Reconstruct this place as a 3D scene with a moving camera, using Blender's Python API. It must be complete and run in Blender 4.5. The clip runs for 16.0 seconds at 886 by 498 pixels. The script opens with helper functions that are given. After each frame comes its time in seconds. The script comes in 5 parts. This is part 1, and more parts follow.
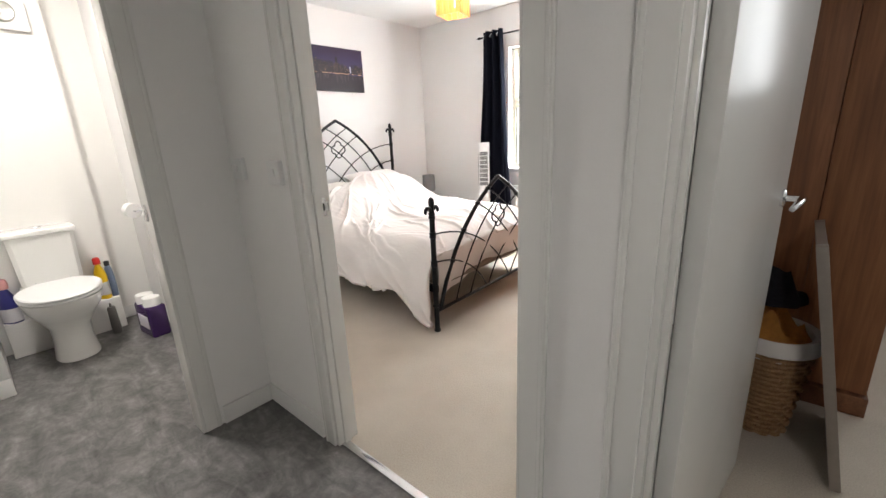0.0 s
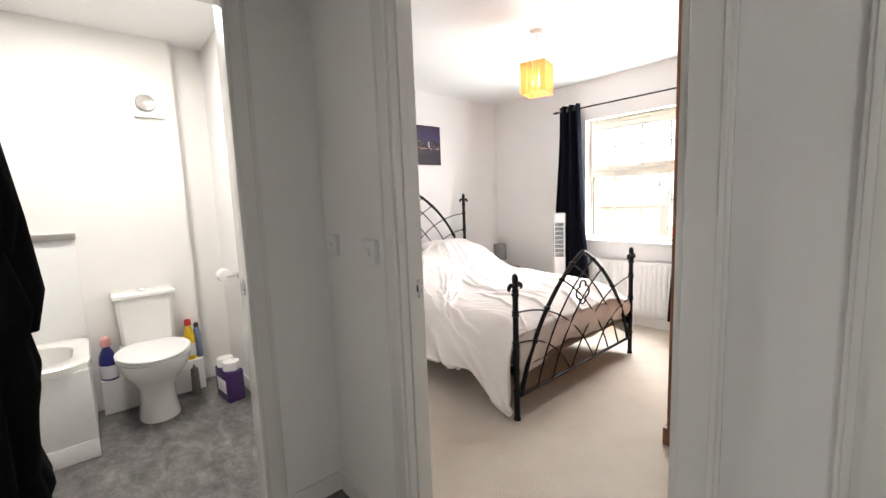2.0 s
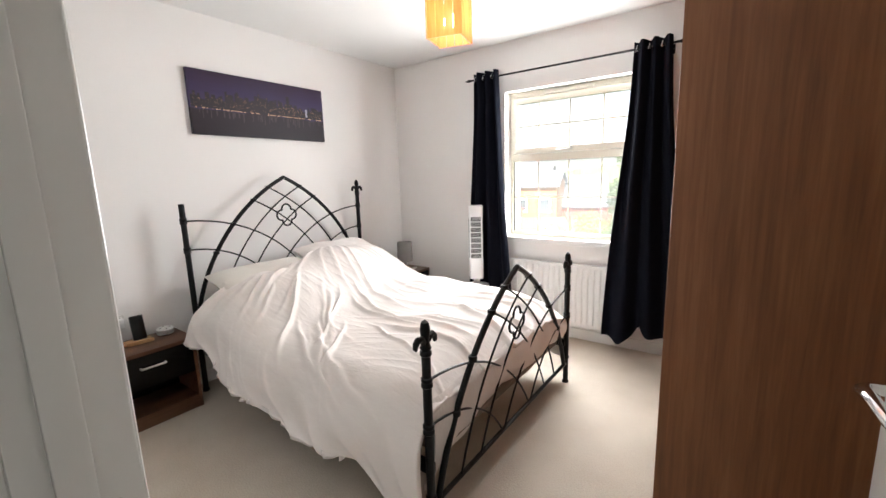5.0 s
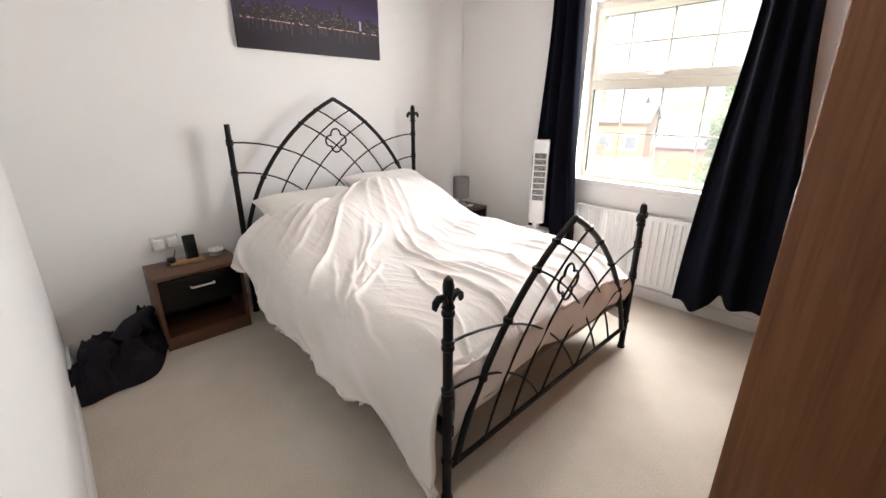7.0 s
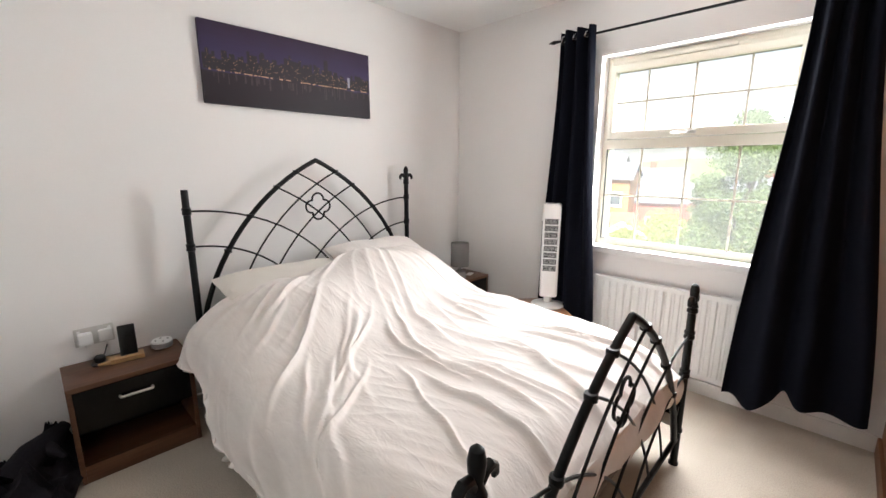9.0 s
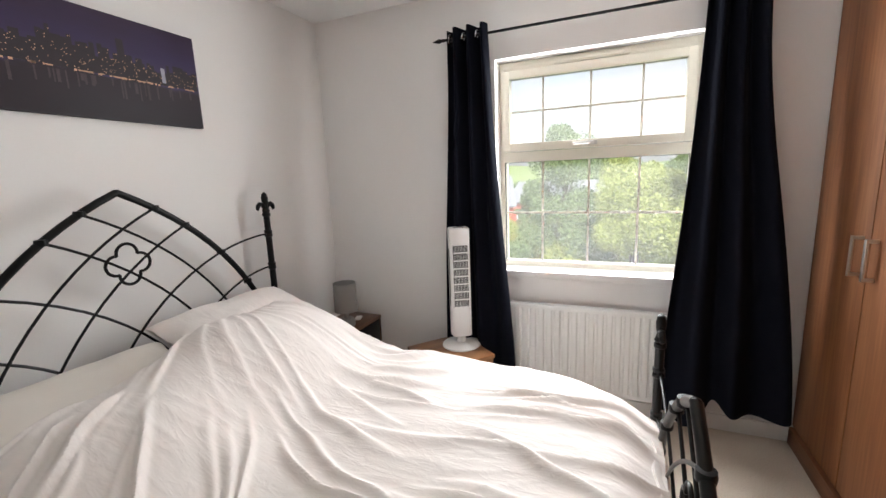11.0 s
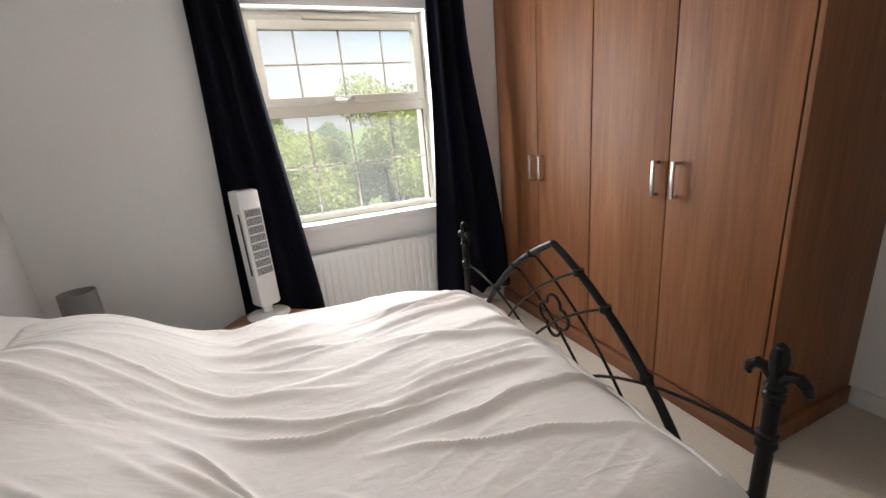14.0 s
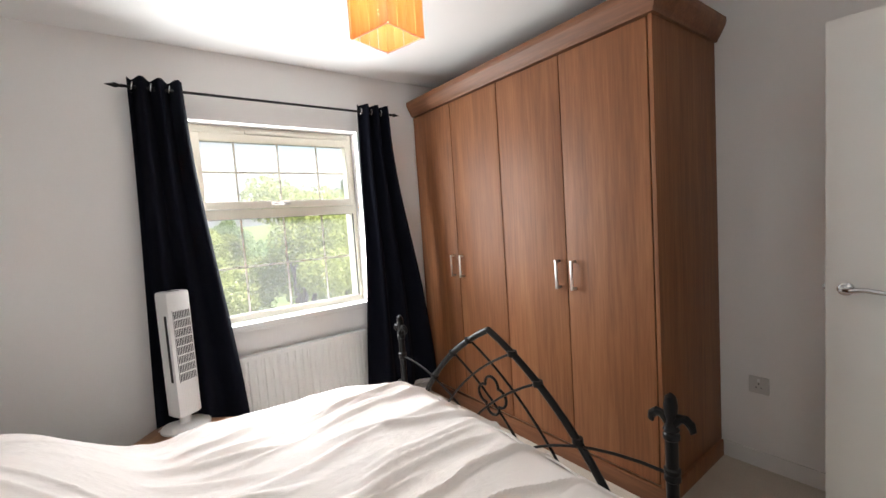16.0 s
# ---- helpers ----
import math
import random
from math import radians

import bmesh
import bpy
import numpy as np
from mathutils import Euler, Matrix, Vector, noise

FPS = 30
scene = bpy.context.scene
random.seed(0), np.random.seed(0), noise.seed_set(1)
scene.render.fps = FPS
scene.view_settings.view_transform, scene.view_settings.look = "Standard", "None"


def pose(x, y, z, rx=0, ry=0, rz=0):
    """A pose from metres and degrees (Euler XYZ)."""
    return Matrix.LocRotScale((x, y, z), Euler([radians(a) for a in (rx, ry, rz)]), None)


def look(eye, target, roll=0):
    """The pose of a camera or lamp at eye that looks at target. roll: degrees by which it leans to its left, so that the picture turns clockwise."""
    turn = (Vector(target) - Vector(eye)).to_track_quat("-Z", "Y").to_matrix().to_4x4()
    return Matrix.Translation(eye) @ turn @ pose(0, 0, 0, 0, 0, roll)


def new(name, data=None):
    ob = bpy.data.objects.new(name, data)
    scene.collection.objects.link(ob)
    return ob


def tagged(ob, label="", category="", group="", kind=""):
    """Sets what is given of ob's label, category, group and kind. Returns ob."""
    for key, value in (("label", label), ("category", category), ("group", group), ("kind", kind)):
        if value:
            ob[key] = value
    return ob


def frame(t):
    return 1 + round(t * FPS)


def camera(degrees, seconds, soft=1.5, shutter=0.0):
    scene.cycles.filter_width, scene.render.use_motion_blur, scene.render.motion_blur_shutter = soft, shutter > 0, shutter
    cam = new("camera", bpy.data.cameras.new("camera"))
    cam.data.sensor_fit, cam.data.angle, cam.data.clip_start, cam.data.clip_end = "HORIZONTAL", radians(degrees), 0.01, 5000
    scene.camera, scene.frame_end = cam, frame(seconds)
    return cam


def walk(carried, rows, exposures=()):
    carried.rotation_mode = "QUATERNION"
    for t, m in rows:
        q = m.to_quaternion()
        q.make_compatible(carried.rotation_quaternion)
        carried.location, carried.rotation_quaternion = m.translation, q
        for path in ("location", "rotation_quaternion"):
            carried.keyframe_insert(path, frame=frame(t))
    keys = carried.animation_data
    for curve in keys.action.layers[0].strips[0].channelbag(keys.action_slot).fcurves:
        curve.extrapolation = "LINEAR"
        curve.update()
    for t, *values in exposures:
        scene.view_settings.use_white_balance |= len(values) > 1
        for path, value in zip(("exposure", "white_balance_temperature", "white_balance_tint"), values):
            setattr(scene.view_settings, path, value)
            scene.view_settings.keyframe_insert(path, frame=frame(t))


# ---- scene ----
cam = camera(94.5, 16.0)
PATH = [
    (0, (0.221, 0.038, 1.228), (-1.044, 1.487, 0.68), -2.6),
    (0.5, (0.197, 0.001, 1.223), (-1.23, 1.291, 0.677), -2.6),
    (1, (0.167, -0.013, 1.237), (-1.347, 1.209, 0.771), -2.3),
    (1.5, (0.131, -0.014, 1.261), (-1.404, 1.221, 0.914), -2.3),
    (2, (0.042, 0.033, 1.286), (-1.458, 1.334, 1.049), -2.2),
    (2.5, (-0.102, 0.135, 1.322), (-1.521, 1.535, 1.152), -2.3),
    (3, (-0.193, 0.233, 1.342), (-1.499, 1.739, 1.184), -2.5),
    (5.3, (-0.56, 0.792, 1.342), (-1.724, 2.373, 0.961), -2.1),
    (5.5, (-0.549, 0.799, 1.336), (-1.758, 2.334, 0.907), -1.9),
    (6, (-0.556, 0.867, 1.34), (-1.836, 2.29, 0.761), -1.6),
    (6.5, (-0.574, 0.946, 1.321), (-1.895, 2.286, 0.645), -0.8),
    (7, (-0.617, 1.03, 1.327), (-1.979, 2.342, 0.676), 0.2),
    (7.5, (-0.671, 1.092, 1.342), (-2.062, 2.409, 0.768), -0.0),
    (8, (-0.743, 1.16, 1.347), (-2.155, 2.485, 0.848), -0.2),
    (8.2, (-0.793, 1.206, 1.346), (-2.213, 2.539, 0.889), 0.1),
    (10.3, (-1.375, 1.43, 1.378), (-2.452, 3.07, 0.989), -1.8),
    (10.5, (-1.447, 1.479, 1.392), (-2.439, 3.172, 1.004), -2.0),
    (11, (-1.564, 1.606, 1.396), (-2.34, 3.416, 1.047), -2.3),
    (11.5, (-1.697, 1.689, 1.383), (-2.189, 3.601, 1.06), -2.9),
    (12, (-1.822, 1.713, 1.36), (-2.033, 3.678, 1.048), -3.6),
    (12.5, (-1.923, 1.657, 1.346), (-1.85, 3.625, 0.996), -4.2),
    (13, (-2.042, 1.533, 1.339), (-1.726, 3.462, 0.916), -4.8),
    (13.5, (-2.129, 1.454, 1.34), (-1.603, 3.315, 0.829), -5.1),
    (14, (-2.278, 1.396, 1.334), (-1.553, 3.17, 0.764), -5.0),
    (14.5, (-2.433, 1.331, 1.335), (-1.531, 3.026, 0.774), -4.7),
    (15, (-2.505, 1.29, 1.345), (-1.466, 2.933, 0.876), -4.3),
    (15.5, (-2.522, 1.284, 1.363), (-1.386, 2.896, 1.031), -4.2),
    (16, (-2.512, 1.29, 1.377), (-1.327, 2.894, 1.231), -3.9),
]
walk(cam, [(t, look(eye, target, roll)) for t, eye, target, roll in PATH], exposures=[(0, 2.70), (1.0, 2.75), (2.5, 2.42), (3.0, 2.20), (5.5, 2.36), (8.0, 2.25), (10.5, 1.90), (12.5, 1.55), (14.5, 1.60), (16.0, 1.88)])

# ---- world and lights ----
world = bpy.data.worlds.new("sky")
scene.world = world
world.use_nodes = True
_nt = world.node_tree
_sky = _nt.nodes.new("ShaderNodeTexSky")
_sky.sky_type = "NISHITA"
_sky.sun_disc = False
_sky.sun_elevation = radians(48)
_sky.sun_rotation = radians(200)
_sky.air_density, _sky.dust_density = 1.2, 3.0
_tc = _nt.nodes.new("ShaderNodeTexCoord")
_cloud = _nt.nodes.new("ShaderNodeTexNoise")
_cloud.inputs["Scale"].default_value = 5.0
_cloud.inputs["Detail"].default_value = 6.0
_nt.links.new(_tc.outputs["Generated"], _cloud.inputs["Vector"])
_cover = _nt.nodes.new("ShaderNodeMapRange")
_cover.inputs["From Min"].default_value, _cover.inputs["From Max"].default_value = 0.38, 0.58
_cover.inputs["To Min"].default_value, _cover.inputs["To Max"].default_value = 0.45, 1.0
_nt.links.new(_cloud.outputs[0], _cover.inputs["Value"])
_veil = _nt.nodes.new("ShaderNodeMix")
_veil.data_type = "RGBA"
_veil.inputs["B"].default_value = (3.1, 3.22, 3.4, 1)
_nt.links.new(_cover.outputs[0], _veil.inputs["Factor"])
_nt.links.new(_sky.outputs[0], _veil.inputs["A"])
_nt.links.new(_veil.outputs["Result"], _nt.nodes["Background"].inputs[0])
_nt.nodes["Background"].inputs[1].default_value = 0.08


def lamp(name, kind, energy, m, color=(1, 1, 1), **props):
    data = bpy.data.lights.new(name, kind)
    data.energy, data.color = energy, color
    if "size" in props:
        data.shape, data.size, data.size_y = "RECTANGLE", props["size"], props.get("size_y", props["size"])
    if "radius" in props:
        data.shadow_soft_size = props["radius"]
    if "angle" in props:
        data.angle = radians(props["angle"])
    ob = new(name, data)
    ob.matrix_world = m
    return ob


lamp("sun", "SUN", 5.0, look((0, 0, 10), (-1.2, 3.0, 7.0)), (1, 0.96, 0.9), angle=14)
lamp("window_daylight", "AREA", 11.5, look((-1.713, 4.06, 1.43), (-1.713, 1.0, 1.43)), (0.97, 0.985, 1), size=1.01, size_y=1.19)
lamp("window_skylight", "AREA", 470, look((-1.71, 7.6, 5.6), (-1.6, 2.9, 0.8)), (0.97, 0.985, 1), size=11.0, size_y=3.0)
lamp("bedroom_bulb", "POINT", 0.55, pose(-1.765, 2.535, 2.10), (1, 0.78, 0.54), radius=0.03)
lamp("bathroom_lamp", "AREA", 4.6, look((-2.5, 0.1, 2.41), (-2.5, 0.1, 0)), (1, 0.96, 0.91), size=0.30)
lamp("room_two_daylight", "AREA", 3.6, look((1.45, 3.58, 1.72), (1.45, 1.0, 1.5)), (0.95, 0.98, 1), size=1.7, size_y=1.2)
# Added unseen fill that lifts the dim hall; no fitting is known here.
lamp("hall_fill", "AREA", 2.0, look((1.0, -0.5, 2.41), (1.0, -0.5, 0)), (1, 0.965, 0.92), size=0.28)

# ---- materials ----


def nodes_of(name):
    m = bpy.data.materials.new(name)
    m.use_nodes = True
    nt = m.node_tree
    return m, nt, nt.nodes["Principled BSDF"]


def coords(nt, scale=(1, 1, 1), rot=(0, 0, 0)):
    tc = nt.nodes.new("ShaderNodeTexCoord")
    mp = nt.nodes.new("ShaderNodeMapping")
    mp.inputs["Scale"].default_value = scale
    mp.inputs["Rotation"].default_value = rot
    nt.links.new(tc.outputs["Object"], mp.inputs[0])
    return mp.outputs[0]


def noise_tex(nt, vec, scale, detail=4, rough=0.55, distort=0.0):
    n = nt.nodes.new("ShaderNodeTexNoise")
    n.inputs["Scale"].default_value = scale
    n.inputs["Detail"].default_value = detail
    n.inputs["Roughness"].default_value = rough
    n.inputs["Distortion"].default_value = distort
    nt.links.new(vec, n.inputs["Vector"])
    return n.outputs[0]


def ramp(nt, fac, stops):
    r = nt.nodes.new("ShaderNodeValToRGB")
    while len(r.color_ramp.elements) < len(stops):
        r.color_ramp.elements.new(0.5)
    for e, (p, c) in zip(r.color_ramp.elements, stops):
        e.position, e.color = p, (*c, 1)
    nt.links.new(fac, r.inputs[0])
    return r.outputs[0]


def bump(nt, bsdf, height, strength, distance=0.002):
    b = nt.nodes.new("ShaderNodeBump")
    b.inputs["Strength"].default_value = strength
    b.inputs["Distance"].default_value = distance
    nt.links.new(height, b.inputs["Height"])
    nt.links.new(b.outputs[0], bsdf.inputs["Normal"])


def shade(c, f):
    return tuple(min(1, v * f) for v in c)


def plain(name, color, rough=0.5, metal=0.0, var=0.06, grain=40.0, bumpy=0.15, dist=0.001, coat=0.0, spec=0.5):
    """Paint, plastic or metal with faint mottling at two scales and fine relief."""
    m, nt, b = nodes_of(name)
    v = coords(nt)
    a = noise_tex(nt, v, 1.7, 3)
    f = noise_tex(nt, v, grain, 4)
    mix = nt.nodes.new("ShaderNodeMath")
    mix.operation = "MULTIPLY_ADD"
    mix.inputs[1].default_value = 0.6
    nt.links.new(a, mix.inputs[0])
    sc = nt.nodes.new("ShaderNodeMath")
    sc.operation = "MULTIPLY"
    sc.inputs[1].default_value = 0.4
    nt.links.new(f, sc.inputs[0])
    nt.links.new(sc.outputs[0], mix.inputs[2])
    nt.links.new(ramp(nt, mix.outputs[0], [(0.3, shade(color, 1 - var)), (0.7, shade(color, 1 + var))]), b.inputs["Base Color"])
    b.inputs["Roughness"].default_value = rough
    b.inputs["Metallic"].default_value = metal
    b.inputs["Coat Weight"].default_value = coat
    b.inputs["Specular IOR Level"].default_value = spec
    if bumpy:
        bump(nt, b, f, bumpy, dist)
    return m


def wood(name, dark, mid, light, axis="z", rough=0.5, scale=1.0, coat=0.0):
    """Grain that runs along one axis, in long streaks."""
    m, nt, b = nodes_of(name)
    s = {"x": (1.2, 26, 26), "y": (26, 1.2, 26), "z": (26, 26, 1.2)}[axis]
    s2 = {"x": (0.5, 7, 7), "y": (7, 0.5, 7), "z": (7, 7, 0.5)}[axis]
    g = noise_tex(nt, coords(nt, tuple(k * scale for k in s)), 3.0, 6, 0.6, 0.4)
    w = noise_tex(nt, coords(nt, tuple(k * scale for k in s2)), 1.6, 3, 0.5, 0.8)
    mixer = nt.nodes.new("ShaderNodeMix")
    mixer.inputs[0].default_value = 0.5
    nt.links.new(g, mixer.inputs[2])
    nt.links.new(w, mixer.inputs[3])
    nt.links.new(ramp(nt, mixer.outputs[0], [(0.33, dark), (0.5, mid), (0.68, light)]), b.inputs["Base Color"])
    b.inputs["Roughness"].default_value = rough
    b.inputs["Coat Weight"].default_value = coat
    bump(nt, b, g, 0.08, 0.001)
    return m


WALL = plain("white_wall_paint", (0.83, 0.815, 0.80), 0.75, var=0.02, grain=160, bumpy=0.25, dist=0.0008)
CEIL = plain("white_ceiling_paint", (0.85, 0.85, 0.84), 0.85, var=0.015, grain=120, bumpy=0.2)
BATHWALL = plain("bathroom_wall_paint", (0.80, 0.78, 0.75), 0.55, var=0.015, grain=120, bumpy=0.15)
GLOSS = plain("white_gloss_paint", (0.80, 0.79, 0.76), 0.24, var=0.012, grain=14, bumpy=0.02, dist=0.001)
SATIN = plain("white_satin_trim", (0.80, 0.79, 0.77), 0.3, var=0.02, grain=30, bumpy=0.1)
CREAM = plain("cream_window_frame", (0.74, 0.70, 0.60), 0.3, var=0.02, grain=50, bumpy=0.05)
CERAMIC = plain("white_ceramic", (0.83, 0.82, 0.79), 0.08, var=0.01, bumpy=0.0, coat=0.4)
PLASTIC = plain("white_plastic", (0.80, 0.80, 0.79), 0.32, var=0.02, bumpy=0.05)
SOCKET = plain("aged_white_plastic", (0.60, 0.585, 0.56), 0.35, var=0.03, bumpy=0.05)
CHROME = plain("polished_chrome", (0.72, 0.72, 0.73), 0.12, 1.0, var=0.03, bumpy=0.03)
STEEL = plain("brushed_nickel", (0.58, 0.56, 0.53), 0.3, 1.0, var=0.06, grain=200, bumpy=0.05)
IRON = plain("black_painted_iron", (0.006, 0.006, 0.0065), 0.32, var=0.3, grain=90, bumpy=0.35, dist=0.0012, spec=0.2)
BLACK = plain("black_gloss_board", (0.004, 0.0035, 0.0035), 0.2, var=0.2, bumpy=0.02, spec=0.25)
DARKPLASTIC = plain("black_plastic", (0.012, 0.012, 0.014), 0.35, var=0.2, bumpy=0.05)
GREY = plain("grey_fabric_shade", (0.27, 0.265, 0.26), 0.9, var=0.08, grain=260, bumpy=0.4)
NAVY = plain("navy_curtain_fabric", (0.0045, 0.0055, 0.011), 0.95, var=0.25, grain=300, bumpy=0.5, spec=0.12)
ROBE = plain("black_towelling", (0.008, 0.0075, 0.008), 0.97, var=0.35, grain=130, bumpy=0.9, dist=0.004, spec=0.1)
CLOTH = plain("dark_grey_clothing", (0.017, 0.0155, 0.020), 0.95, var=0.4, grain=90, bumpy=0.7, dist=0.003, spec=0.15)


def linen(name, color):
    """Cotton with fine weave and two scales of small wrinkles."""
    m, nt, b = nodes_of(name)
    b.inputs["Roughness"].default_value = 0.88
    b.inputs["Specular IOR Level"].default_value = 0.2
    b.inputs["Sheen Weight"].default_value = 0.08
    a = noise_tex(nt, coords(nt), 2.2, 4)
    nt.links.new(ramp(nt, a, [(0.3, shade(color, 0.965)), (0.7, shade(color, 1.02))]), b.inputs["Base Color"])
    total = None
    for scale, rot, size, amp in (((5, 16, 8), 0.25, 1.0, 1.0), ((9, 20, 12), -0.45, 1.5, 0.55), ((30, 34, 30), 0.9, 1.4, 0.07), ((500, 500, 500), 0.0, 1.0, 0.05)):
        n = noise_tex(nt, coords(nt, scale, (0, 0, rot)), size, 3, 0.5, 0.6)
        fold = nt.nodes.new("ShaderNodeMath")
        fold.operation = "PINGPONG"
        fold.inputs[1].default_value = 0.5
        nt.links.new(n, fold.inputs[0])
        add = nt.nodes.new("ShaderNodeMath")
        add.operation = "MULTIPLY_ADD"
        add.inputs[1].default_value = amp
        nt.links.new(fold.outputs[0], add.inputs[0])
        if total:
            nt.links.new(total, add.inputs[2])
        total = add.outputs[0]
    bump(nt, b, total, 0.34, 0.013)
    return m


LINEN = linen("white_bed_linen", (0.77, 0.725, 0.695))
PILLOW = plain("cream_pillowcase", (0.74, 0.70, 0.645), 0.85, var=0.02, grain=380, bumpy=0.25, dist=0.0006)
MATTRESS = plain("taupe_divan_cloth", (0.20, 0.165, 0.135), 0.9, var=0.1, grain=200, bumpy=0.4)
WOOD = wood("walnut_effect_laminate", (0.150, 0.052, 0.018), (0.225, 0.084, 0.030), (0.305, 0.126, 0.050), rough=0.55)
WOOD_H = wood("walnut_effect_rail", (0.122, 0.045, 0.019), (0.18, 0.070, 0.030), (0.25, 0.105, 0.047), "y")
WALNUT = wood("dark_walnut_laminate", (0.062, 0.026, 0.013), (0.105, 0.045, 0.022), (0.165, 0.075, 0.038), "y", 0.4)
OAK = wood("orange_oak_veneer", (0.20, 0.09, 0.038), (0.28, 0.13, 0.058), (0.37, 0.185, 0.088), "x", 0.35)
BAMBOO = wood("bamboo_stand", (0.33, 0.19, 0.08), (0.43, 0.26, 0.12), (0.53, 0.34, 0.17), "x", 0.5)

# ---- building helpers ----


def mesh_of(bm, name, mat, smooth=False):
    me = bpy.data.meshes.new(name)
    bmesh.ops.recalc_face_normals(bm, faces=bm.faces)
    bm.to_mesh(me)
    bm.free()
    me.materials.append(mat)
    if smooth:
        me.polygons.foreach_set("use_smooth", [True] * len(me.polygons))
        me.set_sharp_from_angle(angle=radians(35))
    return me


def part(name, bm, mat, parent, label="", smooth=True):
    ob = new(name, mesh_of(bm, name, mat, smooth))
    ob.parent = parent
    if label:
        tagged(ob, label)
    return ob


def thing(name, label, category, at=(0, 0, 0), turn=0, group="", kind=""):
    ob = new(name)
    ob.matrix_basis = pose(*at, 0, 0, turn)
    return tagged(ob, label, category, group, kind)


def solid(name, bm, mat, label, category, at=(0, 0, 0), turn=0, group="", kind="", smooth=True):
    ob = new(name, mesh_of(bm, name, mat, smooth))
    ob.matrix_basis = pose(*at, 0, 0, turn)
    return tagged(ob, label, category, group, kind)


def box(x0, x1, y0, y1, z0, z1, bevel=0.0, bm=None, segs=2):
    """A box between two corners, its edges eased."""
    own = bmesh.new()
    bmesh.ops.create_cube(own, size=1)
    bmesh.ops.scale(own, vec=(x1 - x0, y1 - y0, z1 - z0), verts=own.verts)
    bmesh.ops.translate(own, vec=((x0 + x1) / 2, (y0 + y1) / 2, (z0 + z1) / 2), verts=own.verts)
    if bevel:
        bmesh.ops.bevel(own, geom=own.edges[:], offset=bevel, segments=segs, affect="EDGES", profile=0.6)
    return joined(bm, own)


def joined(bm, own):
    if bm is None:
        return own
    me = bpy.data.meshes.new("tmp")
    own.to_mesh(me)
    own.free()
    bm.from_mesh(me)
    bpy.data.meshes.remove(me)
    return bm


def moved(bm, m):
    bmesh.ops.transform(bm, matrix=m, verts=bm.verts)
    return bm


def lathe(profile, steps=24, bm=None, at=(0, 0, 0), squash=(1, 1)):
    """A turned shape: (radius, height) from the bottom up."""
    own = bmesh.new()
    rings = []
    for r, z in profile:
        if r < 1e-6:
            rings.append([own.verts.new((at[0], at[1], at[2] + z))])
        else:
            rings.append([own.verts.new((at[0] + r * squash[0] * math.cos(a), at[1] + r * squash[1] * math.sin(a), at[2] + z))
                          for a in (2 * math.pi * k / steps for k in range(steps))])
    for lo, hi in zip(rings, rings[1:]):
        for k in range(steps):
            j = (k + 1) % steps
            if len(lo) == 1 and len(hi) > 1:
                own.faces.new((lo[0], hi[j], hi[k]))
            elif len(hi) == 1 and len(lo) > 1:
                own.faces.new((lo[k], lo[j], hi[0]))
            elif len(lo) > 1:
                own.faces.new((lo[k], lo[j], hi[j], hi[k]))
    if len(rings[0]) > 1:
        own.faces.new(rings[0][::-1])
    if len(rings[-1]) > 1:
        own.faces.new(rings[-1])
    return joined(bm, own)


def tube(points, r, bm=None, steps=10, closed=False, flat=1.0):
    """A round bar swept along points; r is a number or one for each point."""
    own = bmesh.new()
    pts = [Vector(p) for p in points]
    n = len(pts)
    rings = []
    side = None
    for i, p in enumerate(pts):
        a = pts[(i - 1) % n] if closed or i else p
        b = pts[(i + 1) % n] if closed or i < n - 1 else p
        d = (b - a).normalized()
        if side is None:
            side = d.orthogonal().normalized()
        side = (side - d * side.dot(d)).normalized()
        up = d.cross(side)
        rr = r[i] if isinstance(r, (list, tuple)) else r
        rings.append([own.verts.new(p + rr * (math.cos(t) * side + flat * math.sin(t) * up)) for t in (2 * math.pi * k / steps for k in range(steps))])
    pairs = list(zip(rings, rings[1:])) + ([(rings[-1], rings[0])] if closed else [])
    for lo, hi in pairs:
        for k in range(steps):
            j = (k + 1) % steps
            own.faces.new((lo[k], lo[j], hi[j], hi[k]))
    if not closed:
        own.faces.new(rings[0][::-1])
        own.faces.new(rings[-1])
    return joined(bm, own)


def grid_sheet(nu, nv, place, thick=0.0):
    """A sheet of nu x nv cells; place(u, v) with u and v from 0 to 1."""
    own = bmesh.new()
    vs = [[own.verts.new(place(i / nu, j / nv)) for j in range(nv + 1)] for i in range(nu + 1)]
    for i in range(nu):
        for j in range(nv):
            own.faces.new((vs[i][j], vs[i + 1][j], vs[i + 1][j + 1], vs[i][j + 1]))
    if thick:
        bmesh.ops.recalc_face_normals(own, faces=own.faces)
        bmesh.ops.solidify(own, geom=own.faces[:], thickness=thick)
    return own


def extruded(outline, y0, y1, bm=None):
    """A flat outline of (x, z), given depth along y."""
    own = bmesh.new()
    a = [own.verts.new((x, y0, z)) for x, z in outline]
    b = [own.verts.new((x, y1, z)) for x, z in outline]
    own.faces.new(a)
    own.faces.new(b[::-1])
    n = len(a)
    for k in range(n):
        own.faces.new((a[k], b[k], b[(k + 1) % n], a[(k + 1) % n]))
    return joined(bm, own)


def smoothstep(a, b, x):
    t = min(1, max(0, (x - a) / (b - a)))
    return t * t * (3 - 2 * t)


def structure(name, bm, mat, label, category):
    return solid(name, bm, mat, label, category, kind="structure", smooth=False)

# ---- floors, with pattern of their own ----


